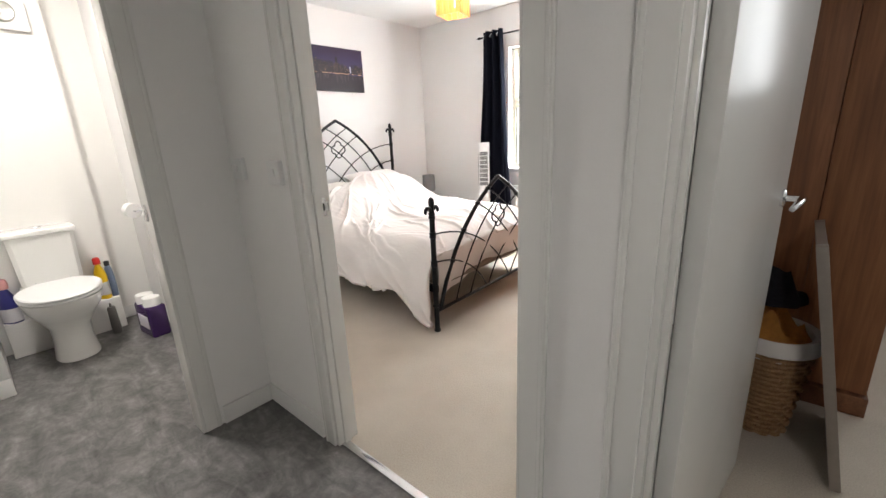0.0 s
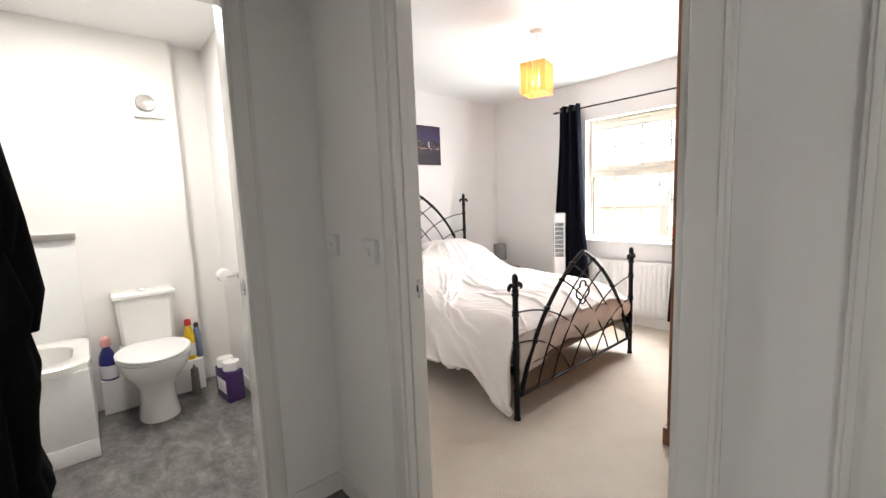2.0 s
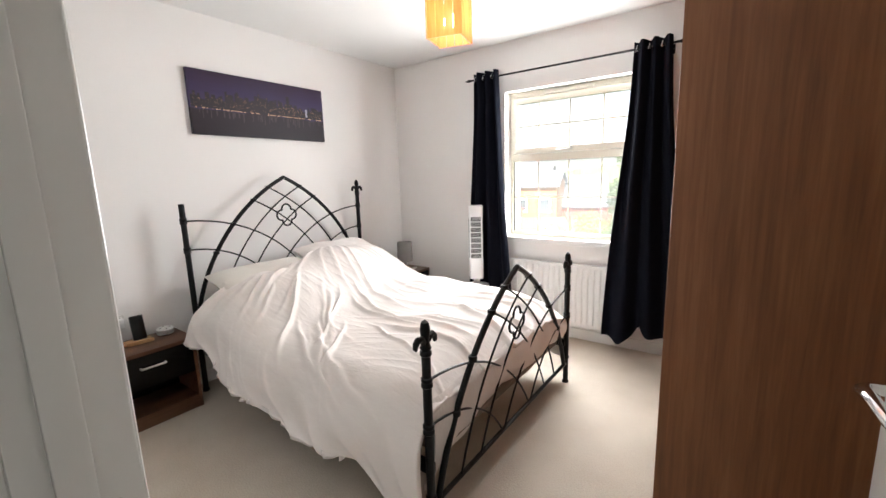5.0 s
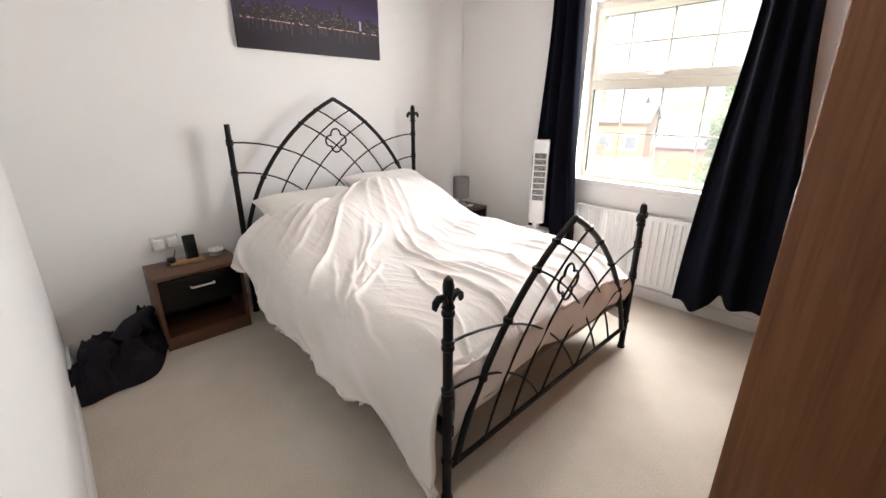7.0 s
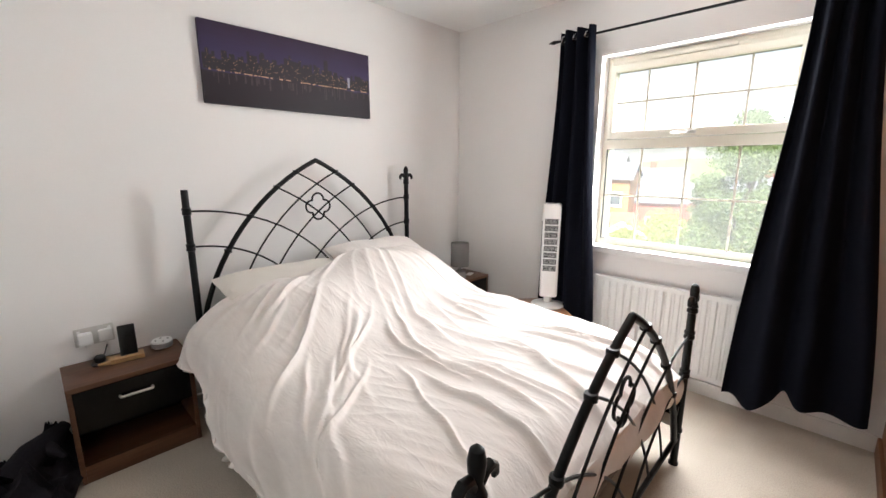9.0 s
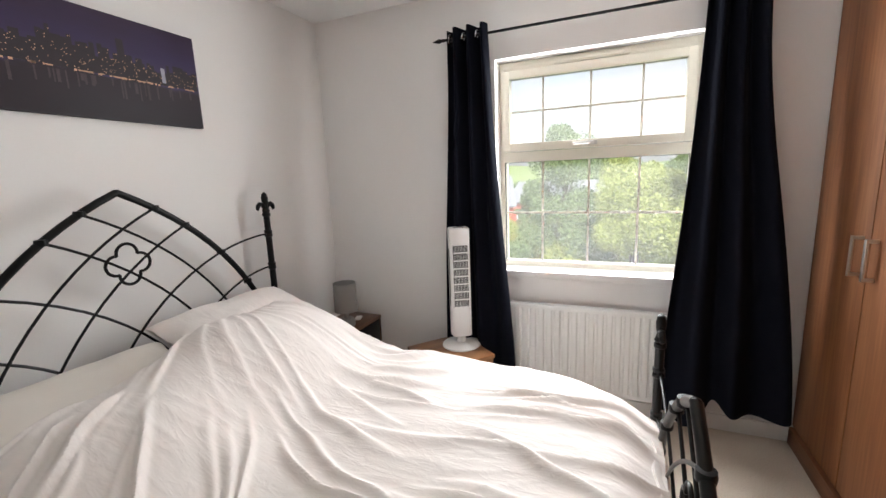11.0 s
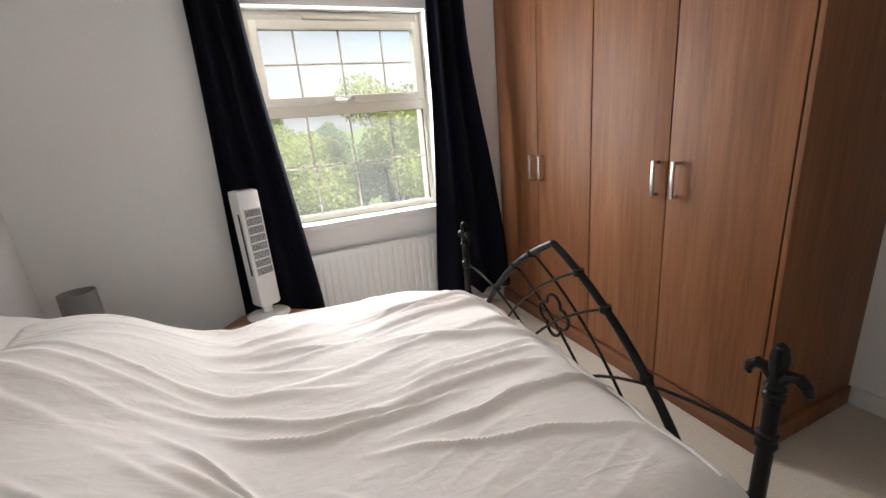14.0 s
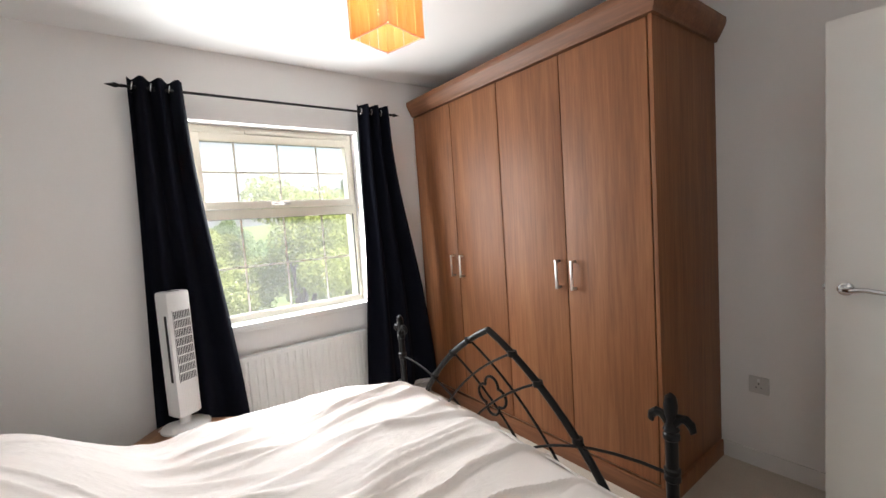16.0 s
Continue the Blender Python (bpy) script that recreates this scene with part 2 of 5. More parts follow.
def carpet_mat():
    m, nt, b = nodes_of("beige_loop_carpet")
    v = coords(nt)
    vo = nt.nodes.new("ShaderNodeTexVoronoi")
    vo.inputs["Scale"].default_value = 150
    nt.links.new(v, vo.inputs["Vector"])
    big = noise_tex(nt, v, 2.2, 4)
    fine = noise_tex(nt, v, 190, 3)
    mx = nt.nodes.new("ShaderNodeMix")
    mx.inputs[0].default_value = 0.55
    nt.links.new(big, mx.inputs[2])
    nt.links.new(fine, mx.inputs[3])
    nt.links.new(ramp(nt, mx.outputs[0], [(0.33, (0.44, 0.38, 0.31)), (0.5, (0.545, 0.482, 0.405)), (0.67, (0.63, 0.565, 0.485))]), b.inputs["Base Color"])
    b.inputs["Roughness"].default_value = 0.95
    b.inputs["Specular IOR Level"].default_value = 0.15
    bump(nt, b, vo.outputs["Distance"], 0.35, 0.004)
    return m


def vinyl_mat():
    m, nt, b = nodes_of("charcoal_slate_vinyl")
    v = coords(nt, (1, 2.6, 1), (0, 0, 0.5))
    a = noise_tex(nt, v, 3.4, 8, 0.70, 0.7)
    c = noise_tex(nt, coords(nt), 16, 6, 0.7, 0.6)
    mx = nt.nodes.new("ShaderNodeMix")
    mx.inputs[0].default_value = 0.42
    nt.links.new(a, mx.inputs[2])
    nt.links.new(c, mx.inputs[3])
    nt.links.new(ramp(nt, mx.outputs[0], [(0.36, (0.058, 0.055, 0.054)), (0.48, (0.125, 0.119, 0.115)), (0.59, (0.215, 0.206, 0.199)), (0.72, (0.40, 0.388, 0.375))]), b.inputs["Base Color"])
    b.inputs["Roughness"].default_value = 0.42
    bump(nt, b, c, 0.12, 0.001)
    return m


CARPET, VINYL = carpet_mat(), vinyl_mat()

H = 2.43                      # ceiling height
WX, EX = -3.46, -0.07         # headboard wall and wardrobe wall
SY, NY = 0.888, 4.01          # door wall (room side) and window wall
HY = 0.795                    # door wall, hall side
DL, DR, DH = -1.054, -0.222, 2.03   # bedroom doorway
BX = -1.60                    # hall side of the bathroom wall
BS, BN = -0.215, 0.47         # bathroom doorway
RL, RR = 0.07, 0.84           # doorway of the second room
WL, WR, WB, WT = -2.230, -1.197, 0.820, 2.035   # window opening

structure("floor_bedroom", box(WX, EX, SY - 0.06, NY, -0.06, 0.0), CARPET, "beige woven loop-pile carpet across the bedroom", "carpet")
structure("floor_room_two", box(0.0, 2.6, SY - 0.06, 3.6, -0.06, 0.0), CARPET, "beige carpet of the second room", "carpet")
structure("floor_hall", box(-3.52, 2.6, -1.3, SY - 0.062, -0.062, -0.003), VINYL, "dark grey slate-effect vinyl of hall and bathroom", "vinyl floor")
structure("ceiling", box(-3.6, 2.7, -1.4, 4.3, H, H + 0.12), CEIL, "plain white painted ceiling", "ceiling")


def wall_with(name, spans, label, mat=None):
    bm = bmesh.new()
    for s in spans:
        box(*s, bm=bm)
    return structure(name, bm, mat or WALL, label, "wall")


wall_with("wall_north", [(WX, WL, NY, NY + 0.3, 0, H), (WR, EX, NY, NY + 0.3, 0, H), (WL, WR, NY, NY + 0.3, 0, WB - 0.04), (WL, WR, NY, NY + 0.3, WT, H)],
          "white painted bedroom wall around the window")
wall_with("wall_west", [(WX - 0.1, WX, HY, NY + 0.3, 0, H)], "white painted bedroom wall behind the headboard")
wall_with("wall_east", [(EX, EX + 0.1, SY, NY + 0.3, 0, H)], "white painted bedroom wall behind the wardrobe")
wall_with("wall_south", [(WX, DL - 0.03, HY, SY, 0, H), (DR + 0.03, RL - 0.03, HY, SY, 0, H), (DL - 0.03, DR + 0.03, HY, SY, DH + 0.03, H),
                         (RL - 0.03, RR + 0.03, HY, SY, DH + 0.03, H), (RR + 0.03, 2.6, HY, SY, 0, H)],
          "white painted wall with two doorways between hall and bedrooms")
wall_with("wall_bathroom", [(BX - 0.1, BX, BN + 0.03, HY, 0, H), (BX - 0.1, BX, BS - 0.03, BN + 0.03, DH + 0.03, H), (BX - 0.1, BX, -1.3, BS - 0.03, 0, H)],
          "white painted hall wall with the bathroom doorway")
wall_with("wall_bathroom_west", [(-3.56, -3.40, -1.3, 0.59, 0, H), (-3.56, -3.455, 0.59, HY, 0, H)], "white bathroom wall behind the toilet", BATHWALL)
wall_with("wall_hall_south", [(-3.52, 2.6, -1.4, -1.3, 0, H)], "white painted wall of hall and bathroom")
wall_with("wall_hall_east", [(2.6, 2.7, -1.4, 3.7, 0, H)], "white painted wall at the end of the hall")
wall_with("wall_room_two_north", [(EX + 0.1, 2.6, 3.6, 3.7, 0, H)], "white painted wall of the second room")


def skirting(x0, x1, y0, y1, out, name="baseboard", h=0.085, d=0.014):
    """A skirting board along a wall; out is the side to which it stands proud."""
    dx, dy = out
    if dx:
        prof = box(min(x0, x0 + dx * d), max(x0, x0 + dx * d), y0, y1, 0, h, 0.003)
    else:
        prof = box(x0, x1, min(y0, y0 + dy * d), max(y0, y0 + dy * d), 0, h, 0.003)
    return structure(name, prof, SATIN, "white satin-painted skirting board", "skirting board")


skirting(WX, WX, SY + 0.014, NY - 0.014, (1, 0))
skirting(WX, EX, NY, NY, (0, -1))
skirting(EX, EX, SY + 0.014, NY - 0.014, (-1, 0))
skirting(WX, DL - 0.095, SY, SY, (0, 1))
skirting(BX, DL - 0.095, HY, HY, (0, -1))
skirting(DR + 0.09, RL - 0.09, HY, HY, (0, -1))
skirting(BX, BX, BN + 0.09, HY - 0.014, (1, 0))
skirting(-3.455, -3.455, 0.60, HY, (1, 0))
skirting(-3.44, BX - 0.1, HY, HY, (0, -1))


def doorway(name, lo, hi, y0, y1, turned=False, stop=True):
    """Lining, stops and moulded architraves round an opening, along x; turned: along y."""
    fix = (lambda bm: moved(bm, Matrix(((0, 1, 0, 0), (1, 0, 0, 0), (0, 0, 1, 0), (0, 0, 0, 1))))) if turned else (lambda bm: bm)
    top = thing(name, "white gloss-painted door lining with moulded architrave", "door frame", kind="structure")
    for a, b in ((lo - 0.03, lo), (hi, hi + 0.03)):
        part("lining", fix(box(a, b, y0 - 0.001, y1 + 0.001, 0, DH + 0.03, 0.002)), GLOSS, top)
    part("lining_head", fix(box(lo, hi, y0 - 0.001, y1 + 0.001, DH, DH + 0.03, 0.002)), GLOSS, top)
    for y, s in ((y0, -1), (y1, 1)):
        e = 0.013 if s < 0 else 0.007
        for a, b, inner in ((lo - 0.078, lo - 0.012, 1), (hi + 0.012, hi + 0.078, -1)):
            bm = box(a, b, min(y, y + s * e), max(y, y + s * e), 0, DH + 0.078, 0.005, segs=3)
            c = a + 0.006 if inner > 0 else b - 0.017
            box(c, c + 0.011, min(y + s * (e - 0.002), y + s * (e + 0.0035)), max(y + s * (e - 0.002), y + s * (e + 0.0035)), 0, DH + 0.07, 0.0035, bm, 3)
            part("architrave", fix(bm), GLOSS, top)
        part("architrave_head", fix(box(lo - 0.012, hi + 0.012, min(y, y + s * 0.013), max(y, y + s * 0.013), DH + 0.012, DH + 0.078, 0.003)), GLOSS, top)
    if stop:
        for a, b in ((lo, lo + 0.012), (hi - 0.012, hi)):
            part("stop_bead", fix(box(a, b, y0 + 0.025, y0 + 0.055, 0, DH, 0.002)), GLOSS, top)
    return top


doorway("door_frame_bedroom", DL, DR, HY, SY)
doorway("door_frame_room_two", RL, RR, HY, SY)
doorway("door_frame_bathroom", BS, BN, BX - 0.1, BX, turned=True, stop=False)


WORN = plain("worn_dark_steel", (0.16, 0.15, 0.14), 0.45, 0.8, var=0.5, grain=30, bumpy=0.2)


def plate_keep(name, at, turn, label, half=0.032, mat=None):
    """A strike plate with its lip and latch hole."""
    top = thing(name, label, "strike plate", at, turn)
    part("plate", box(-0.0125, 0.0125, -0.0025, 0.0005, -half, half, 0.001), mat or CHROME, top)
    part("latch_hole", box(-0.006, 0.006, -0.0035, -0.0022, -half * 0.4, half * 0.4, 0.0005), DARKPLASTIC, top)
    part("lip", box(0.010, 0.022, -0.004, -0.0005, -half * 0.5, half * 0.5, 0.0012), mat or CHROME, top)
    return top


plate_keep("strike_plate", (DL + 0.001, 0.855, 0.99), 90, "chrome strike plate set in the bedroom door lining")
plate_keep("strike_plate", (RL + 0.003, 0.868, 0.965), 90, "worn dark strike plate set in the second door lining", 0.052, WORN)
plate_keep("strike_plate", (RL + 0.003, 0.868, 0.825), 90, "small worn bolt keep set in the second door lining", 0.032, WORN)
plate_keep("strike_plate", (BX - 0.05, BN - 0.001, 0.98), 0, "chrome strike plate set in the bathroom door lining")


def lever(parent, side, x, z, y, to=-1, thumb=False):
    """A lever on a round rose, on one face of a door; to: the way the lever points."""
    prof = [(0.0, 0), (0.026, 0), (0.026, 0.006), (0.022, 0.010), (0.012, 0.012), (0.0, 0.012)]
    turn = pose(x, y, z, -90 * side)
    h = part("door_handle", moved(lathe(prof, 28), turn), CHROME, parent, "polished chrome lever handle")
    pts = [(x, y + side * 0.008, z), (x, y + side * 0.040, z), (x + to * 0.012, y + side * 0.050, z), (x + to * 0.05, y + side * 0.052, z + 0.006), (x + to * 0.105, y + side * 0.049, z - 0.002), (x + to * 0.128, y + side * 0.044, z - 0.010)]
    part("lever", tube(pts, [0.0095, 0.0095, 0.011, 0.010, 0.009, 0.0075], steps=12), CHROME, h)
    if thumb:
        t = part("thumb_turn", moved(lathe([(0, 0), (0.02, 0), (0.02, 0.006), (0.008, 0.009), (0.008, 0.026), (0.0, 0.026)], 20), pose(x, y, z - 0.075, -90 * side)), CHROME, parent)
        part("knob", lathe([(0, -0.012), (0.010, -0.010), (0.015, 0), (0.010, 0.010), (0, 0.012)], 16, at=(x, y + side * 0.034, z - 0.075)), CHROME, t)


def flush_door(name, hinge, turn, width, label, flip=1, thumb=False, hinges=(0.22, 1.78, 0.95)):
    """A flush door leaf whose hinge edge stands at hinge and whose leaf runs along its own +x."""
    top = thing(name, label, "door", (hinge[0], hinge[1], 0), turn)
    part("leaf", box(0.002, width, -0.02, 0.02, 0.008, DH - 0.005, 0.002), GLOSS, top)
    part("lock_faceplate", box(width - 0.001, width + 0.0015, -0.011, 0.011, 0.86, 1.08, 0.0005), STEEL, top)
    part("latch", box(width, width + 0.010, -0.007, 0.007, 0.99, 1.012, 0.002), CHROME, top)
    for s in (1, -1):
        lever(top, s, width - 0.058, 1.0 if not thumb else 0.935, s * 0.02, -1, thumb)
    for z in hinges:
        hg = part("hinge", box(-0.002, 0.003, -0.03, 0.02, z - 0.05, z + 0.05, 0.001), STEEL, top)
        part("hinge_pin", lathe([(0, -0.05), (0.006, -0.05), (0.006, 0.05), (0, 0.05)], 12, at=(0.0, -flip * 0.027, z)), STEEL, hg)
    return top


flush_door("door_bedroom", (DR - 0.004, SY + 0.022), 96.4, 0.785, "white gloss flush door standing open against the wardrobe wall", flip=-1)
flush_door("door_bathroom", (-1.575, -0.238), -1.5, 0.70, "white gloss bathroom door, open, with a robe on it", flip=1, thumb=True)
flush_door("door_room_two", (RL + 0.022, SY + 0.022), 83, 0.74, "white gloss door of the second room, standing open", flip=-1, hinges=(0.22, 1.78))

part("threshold_strip", box(DL, DR, 0.805, 0.838, -0.002, 0.007, 0.003), CHROME, None)
tagged(bpy.data.objects["threshold_strip"], "bright metal carpet threshold strip in the bedroom doorway", "threshold", kind="structure")

# ---- window ----
GY = 4.150    # glass plane


def glass_mat():
    m, nt, b = nodes_of("window_glass")
    b.inputs["Base Color"].default_value = (1, 1, 1, 1)
    b.inputs["Roughness"].default_value = 0.0
    b.inputs["IOR"].default_value = 1.05
    b.inputs["Transmission Weight"].default_value = 1.0
    # Pale translucent share mixed into the glass imitates glare haze over the view.
    haze = nt.nodes.new("ShaderNodeBsdfTranslucent")
    haze.inputs[0].default_value = (0.9, 0.9, 0.9, 1)
    film = noise_tex(nt, coords(nt), 3.0, 5)
    amount = nt.nodes.new("ShaderNodeMapRange")
    amount.inputs["To Min"].default_value, amount.inputs["To Max"].default_value = 0.05, 0.075
    nt.links.new(film, amount.inputs["Value"])
    mx = nt.nodes.new("ShaderNodeMixShader")
    nt.links.new(amount.outputs[0], mx.inputs[0])
    nt.links.new(b.outputs[0], mx.inputs[1])
    nt.links.new(haze.outputs[0], mx.inputs[2])
    nt.links.new(mx.outputs[0], nt.nodes["Material Output"].inputs[0])
    return m


GLASS = glass_mat()
win = thing("window_1", "cream casement window with glazing bars and a top-hung sash", "window", kind="structure")


def frame_ring(x0, x1, z0, z1, w, y0, y1, bev=0.004):
    bm = box(x0, x0 + w, y0, y1, z0, z1, bev)
    box(x1 - w, x1, y0, y1, z0, z1, bev, bm)
    box(x0 + w - 0.003, x1 - w + 0.003, y0 + 0.001, y1 - 0.001, z1 - w, z1, bev, bm)
    box(x0 + w - 0.003, x1 - w + 0.003, y0 + 0.001, y1 - 0.001, z0, z0 + w, bev, bm)
    return bm


GX0, GX1 = -2.171, -1.255     # glass of the top sash
part("window_frame", frame_ring(WL, WR, WB, WT, 0.024, 4.115, 4.185), CREAM, win)
part("frame_head", box(WL + 0.022, WR - 0.022, 4.117, 4.183, 1.988, WT - 0.022, 0.004), CREAM, win)
part("frame_foot", box(WL + 0.022, WR - 0.022, 4.117, 4.183, WB + 0.022, 0.856, 0.004), CREAM, win)
part("transom", box(WL + 0.022, WR - 0.022, 4.112, 4.184, 1.462, 1.522, 0.005), CREAM, win)
sash = part("top_sash", frame_ring(GX0 - 0.043, GX1 + 0.043, 1.526, 1.985, 0.045, 4.098, 4.165, 0.006), CREAM, win)
part("gasket", frame_ring(GX0 - 0.003, GX1 + 0.003, 1.568, 1.943, 0.004, 4.126, 4.146, 0.001), DARKPLASTIC, sash)
part("gasket", frame_ring(WL + 0.022, WR - 0.022, 0.853, 1.464, 0.004, 4.126, 4.146, 0.001), DARKPLASTIC, win)
for x0, x1, z0, z1, zm in ((GX0, GX1, 1.571, 1.940, 1.755), (WL + 0.024, WR - 0.024, 0.855, 1.463, 1.156)):
    pane = part("pane", box(x0 - 0.002, x1 + 0.002, GY - 0.004, GY + 0.004, z0 - 0.002, z1 + 0.002), GLASS, win, smooth=False)
    pane.visible_shadow = False
    for x in (-1.980, -1.718, -1.456):
        part("glazing_bar", box(x - 0.006, x + 0.006, GY - 0.010, GY - 0.0045, z0 + 0.001, z1 - 0.001, 0.002), CREAM, win)
    part("glazing_bar", box(x0 + 0.001, x1 - 0.001, GY - 0.0115, GY - 0.0055, zm - 0.006, zm + 0.006, 0.002), CREAM, win)
vent = part("trickle_vent", box(-1.915, -1.525, 4.098, 4.116, 1.990, 2.016, 0.005), CREAM, win)
part("vent_slider", box(-1.89, -1.55, 4.094, 4.099, 1.999, 2.007, 0.002), CREAM, vent)
hb = part("window_handle", box(-1.735, -1.675, 4.085, 4.099, 1.540, 1.562, 0.004), STEEL, win)
part("grip", tube([(-1.70, 4.088, 1.551), (-1.70, 4.066, 1.551), (-1.72, 4.060, 1.551), (-1.80, 4.062, 1.549)], 0.007), STEEL, hb)
part("window_sill", box(WL - 0.002, WR + 0.002, NY - 0.018, 4.116, WB - 0.045, WB - 0.002, 0.008), SATIN, win)

# ---- radiator under the window ----


def radiator(x0, x1, y, z0, z1):
    top = thing("radiator", "white ribbed panel radiator under the window", "radiator", (x0, y, z0))
    w, h = x1 - x0, z1 - z0
    n = int(w / 0.045)
    own = bmesh.new()
    path = []
    for k in range(n):
        a = w * k / n
        b = w / n
        for fx, fy in ((0.0, 0.0), (0.10, 0.0), (0.24, 0.010), (0.56, 0.010), (0.70, 0.0)):
            path.append((a + fx * b, fy))
    path.append((w, 0))
    rows = (0.0, 0.022, 0.040, h - 0.040, h - 0.022, h)
    amp = (0, 0, 1, 1, 0, 0)
    vs = [[own.verts.new((px, 0.010 + py * am - 0.0, z)) for px, py in path] for z, am in zip(rows, amp)]
    for lo, hi in zip(vs, vs[1:]):
        for k in range(len(path) - 1):
            own.faces.new((lo[k], lo[k + 1], hi[k + 1], hi[k]))
    bmesh.ops.recalc_face_normals(own, faces=own.faces)
    bmesh.ops.solidify(own, geom=own.faces[:], thickness=0.004)
    part("front_panel", own, PLASTIC, top)
    part("back_panel", box(0, w, 0.052, 0.060, 0.0, h, 0.002), PLASTIC, top)
    for x in (0.0, w - 0.006):
        part("side_cover", box(x - 0.002, x + 0.008, 0.004, 0.062, 0.006, h + 0.003, 0.002), PLASTIC, top)
    g = bmesh.new()
    for k in range(int(w / 0.012)):
        box(0.008 + k * 0.012, 0.0125 + k * 0.012, 0.010, 0.056, h - 0.006, h + 0.003, 0, g)
    tagged(part("top_grille", g, PLASTIC, top), kind="stuff")
    for x in (0.12, w - 0.12):
        part("wall_bracket", box(x - 0.015, x + 0.015, 0.058, NY - y + 0.001, 0.05, h - 0.05, 0.002), PLASTIC, top)
    part("valve", lathe([(0, 0), (0.011, 0), (0.011, 0.035), (0.018, 0.04), (0.018, 0.085), (0.012, 0.09), (0, 0.09)], 16, at=(-0.03, 0.03, -0.01)), PLASTIC, top)
    part("pipe", tube([(-0.03, 0.03, -z0), (-0.03, 0.03, 0.0)], 0.0075), PLASTIC, top)
    return top


radiator(-2.135, -1.16, 3.925, 0.13, 0.632)

# ---- curtain rod and curtains ----
ROD_Y, ROD_Z = 3.925, 2.155
rod = thing("curtain_rod", "thin black metal curtain rod with spear finials", "curtain rod")
part("rod", tube([(-2.50, ROD_Y, ROD_Z), (-0.96, ROD_Y, ROD_Z)], 0.0075, steps=12), IRON, rod)
for x, s in ((-2.50, -1), (-0.96, 1)):
    fin = lathe([(0.007, 0), (0.011, 0.004), (0.007, 0.010), (0.009, 0.018), (0.013, 0.030), (0.006, 0.055), (0.0, 0.075)], 14)
    part("finial", moved(fin, pose(x, ROD_Y, ROD_Z, 0, 90 * s)), IRON, rod)
    br = part("bracket", tube([(x - s * 0.03, ROD_Y, ROD_Z - 0.008), (x - s * 0.03, ROD_Y + 0.03, ROD_Z - 0.02), (x - s * 0.03, NY, ROD_Z - 0.02)], 0.006), IRON, rod)
    part("bracket_plate", box(x - s * 0.03 - 0.012, x - s * 0.03 + 0.012, NY - 0.006, NY, ROD_Z - 0.05, ROD_Z + 0.01, 0.002), IRON, br)


def curtain(label, xa, xb, xa2, xb2, folds, bottom, flare, seed, lean=0.0):
    """An eyelet curtain: pleats hang from the rod, tight above and wider below."""
    rnd = random.Random(seed)
    ph = [rnd.uniform(-0.5, 0.5) for _ in range(12)]
    top = thing("curtain", label, "curtain", group="eyelet curtains at the window")

    def place(u, v):
        z = ROD_Z + 0.048 - v * (ROD_Z + 0.048 - bottom(u))
        f = 0.5 * v + 0.5 * smoothstep(0.1, 1, v)
        x0, x1 = xa + (xa2 - xa) * f, xb + (xb2 - xb) * f
        k = u * folds * math.pi * 2
        amp = 0.042 - 0.010 * v + 0.02 * flare * v
        wob = 0.55 * math.sin(k * 0.5 + ph[0] + 1.3 * v) * v
        d = amp * math.sin(k + 0.6 * v * ph[1] + wob)
        d += 0.010 * v * noise.noise((u * 6, v * 4, seed))
        x = x0 + (x1 - x0) * u + 0.012 * v * math.sin(k * 0.5 + ph[2])
        return (x, ROD_Y + d - lean * smoothstep(0.1, 0.68, v), z)

    part("fabric", grid_sheet(96, 60, place, 0.003), NAVY, top)
    for n in range(folds * 2):
        u = (n + 0.5) / (folds * 2)
        x = xa + (xb - xa) * u
        ring = tube([(x + 0.004 * math.sin(a) , ROD_Y + 0.021 * math.cos(a), ROD_Z + 0.021 * math.sin(a)) for a in (2 * math.pi * k / 20 for k in range(20))], 0.0045, closed=True, steps=8)
        part("eyelet", ring, CHROME, top, "chrome eyelet")
    return top


curtain("long navy blackout curtain bunched beside the tower fan", -2.482, -2.245, -2.535, -2.085, 3, lambda u: 0.13 + 0.02 * math.sin(9 * u), 0.3, 3, lean=0.06)
curtain("long navy blackout curtain swept wide near the wardrobe", -1.214, -0.985, -1.345, -0.785, 3,
        lambda u: 0.135 + 0.06 * u - 0.055 * math.exp(-((u - 0.2) / 0.12) ** 2) + 0.07 * math.exp(-((u - 0.49) / 0.07) ** 2), 0.5, 7, lean=0.085)

# ---- wardrobe: two double units with cornice and plinth ----
FX, WY0, WY1 = -0.72, 2.175, 3.99
MIDY = (WY0 + WY1) / 2


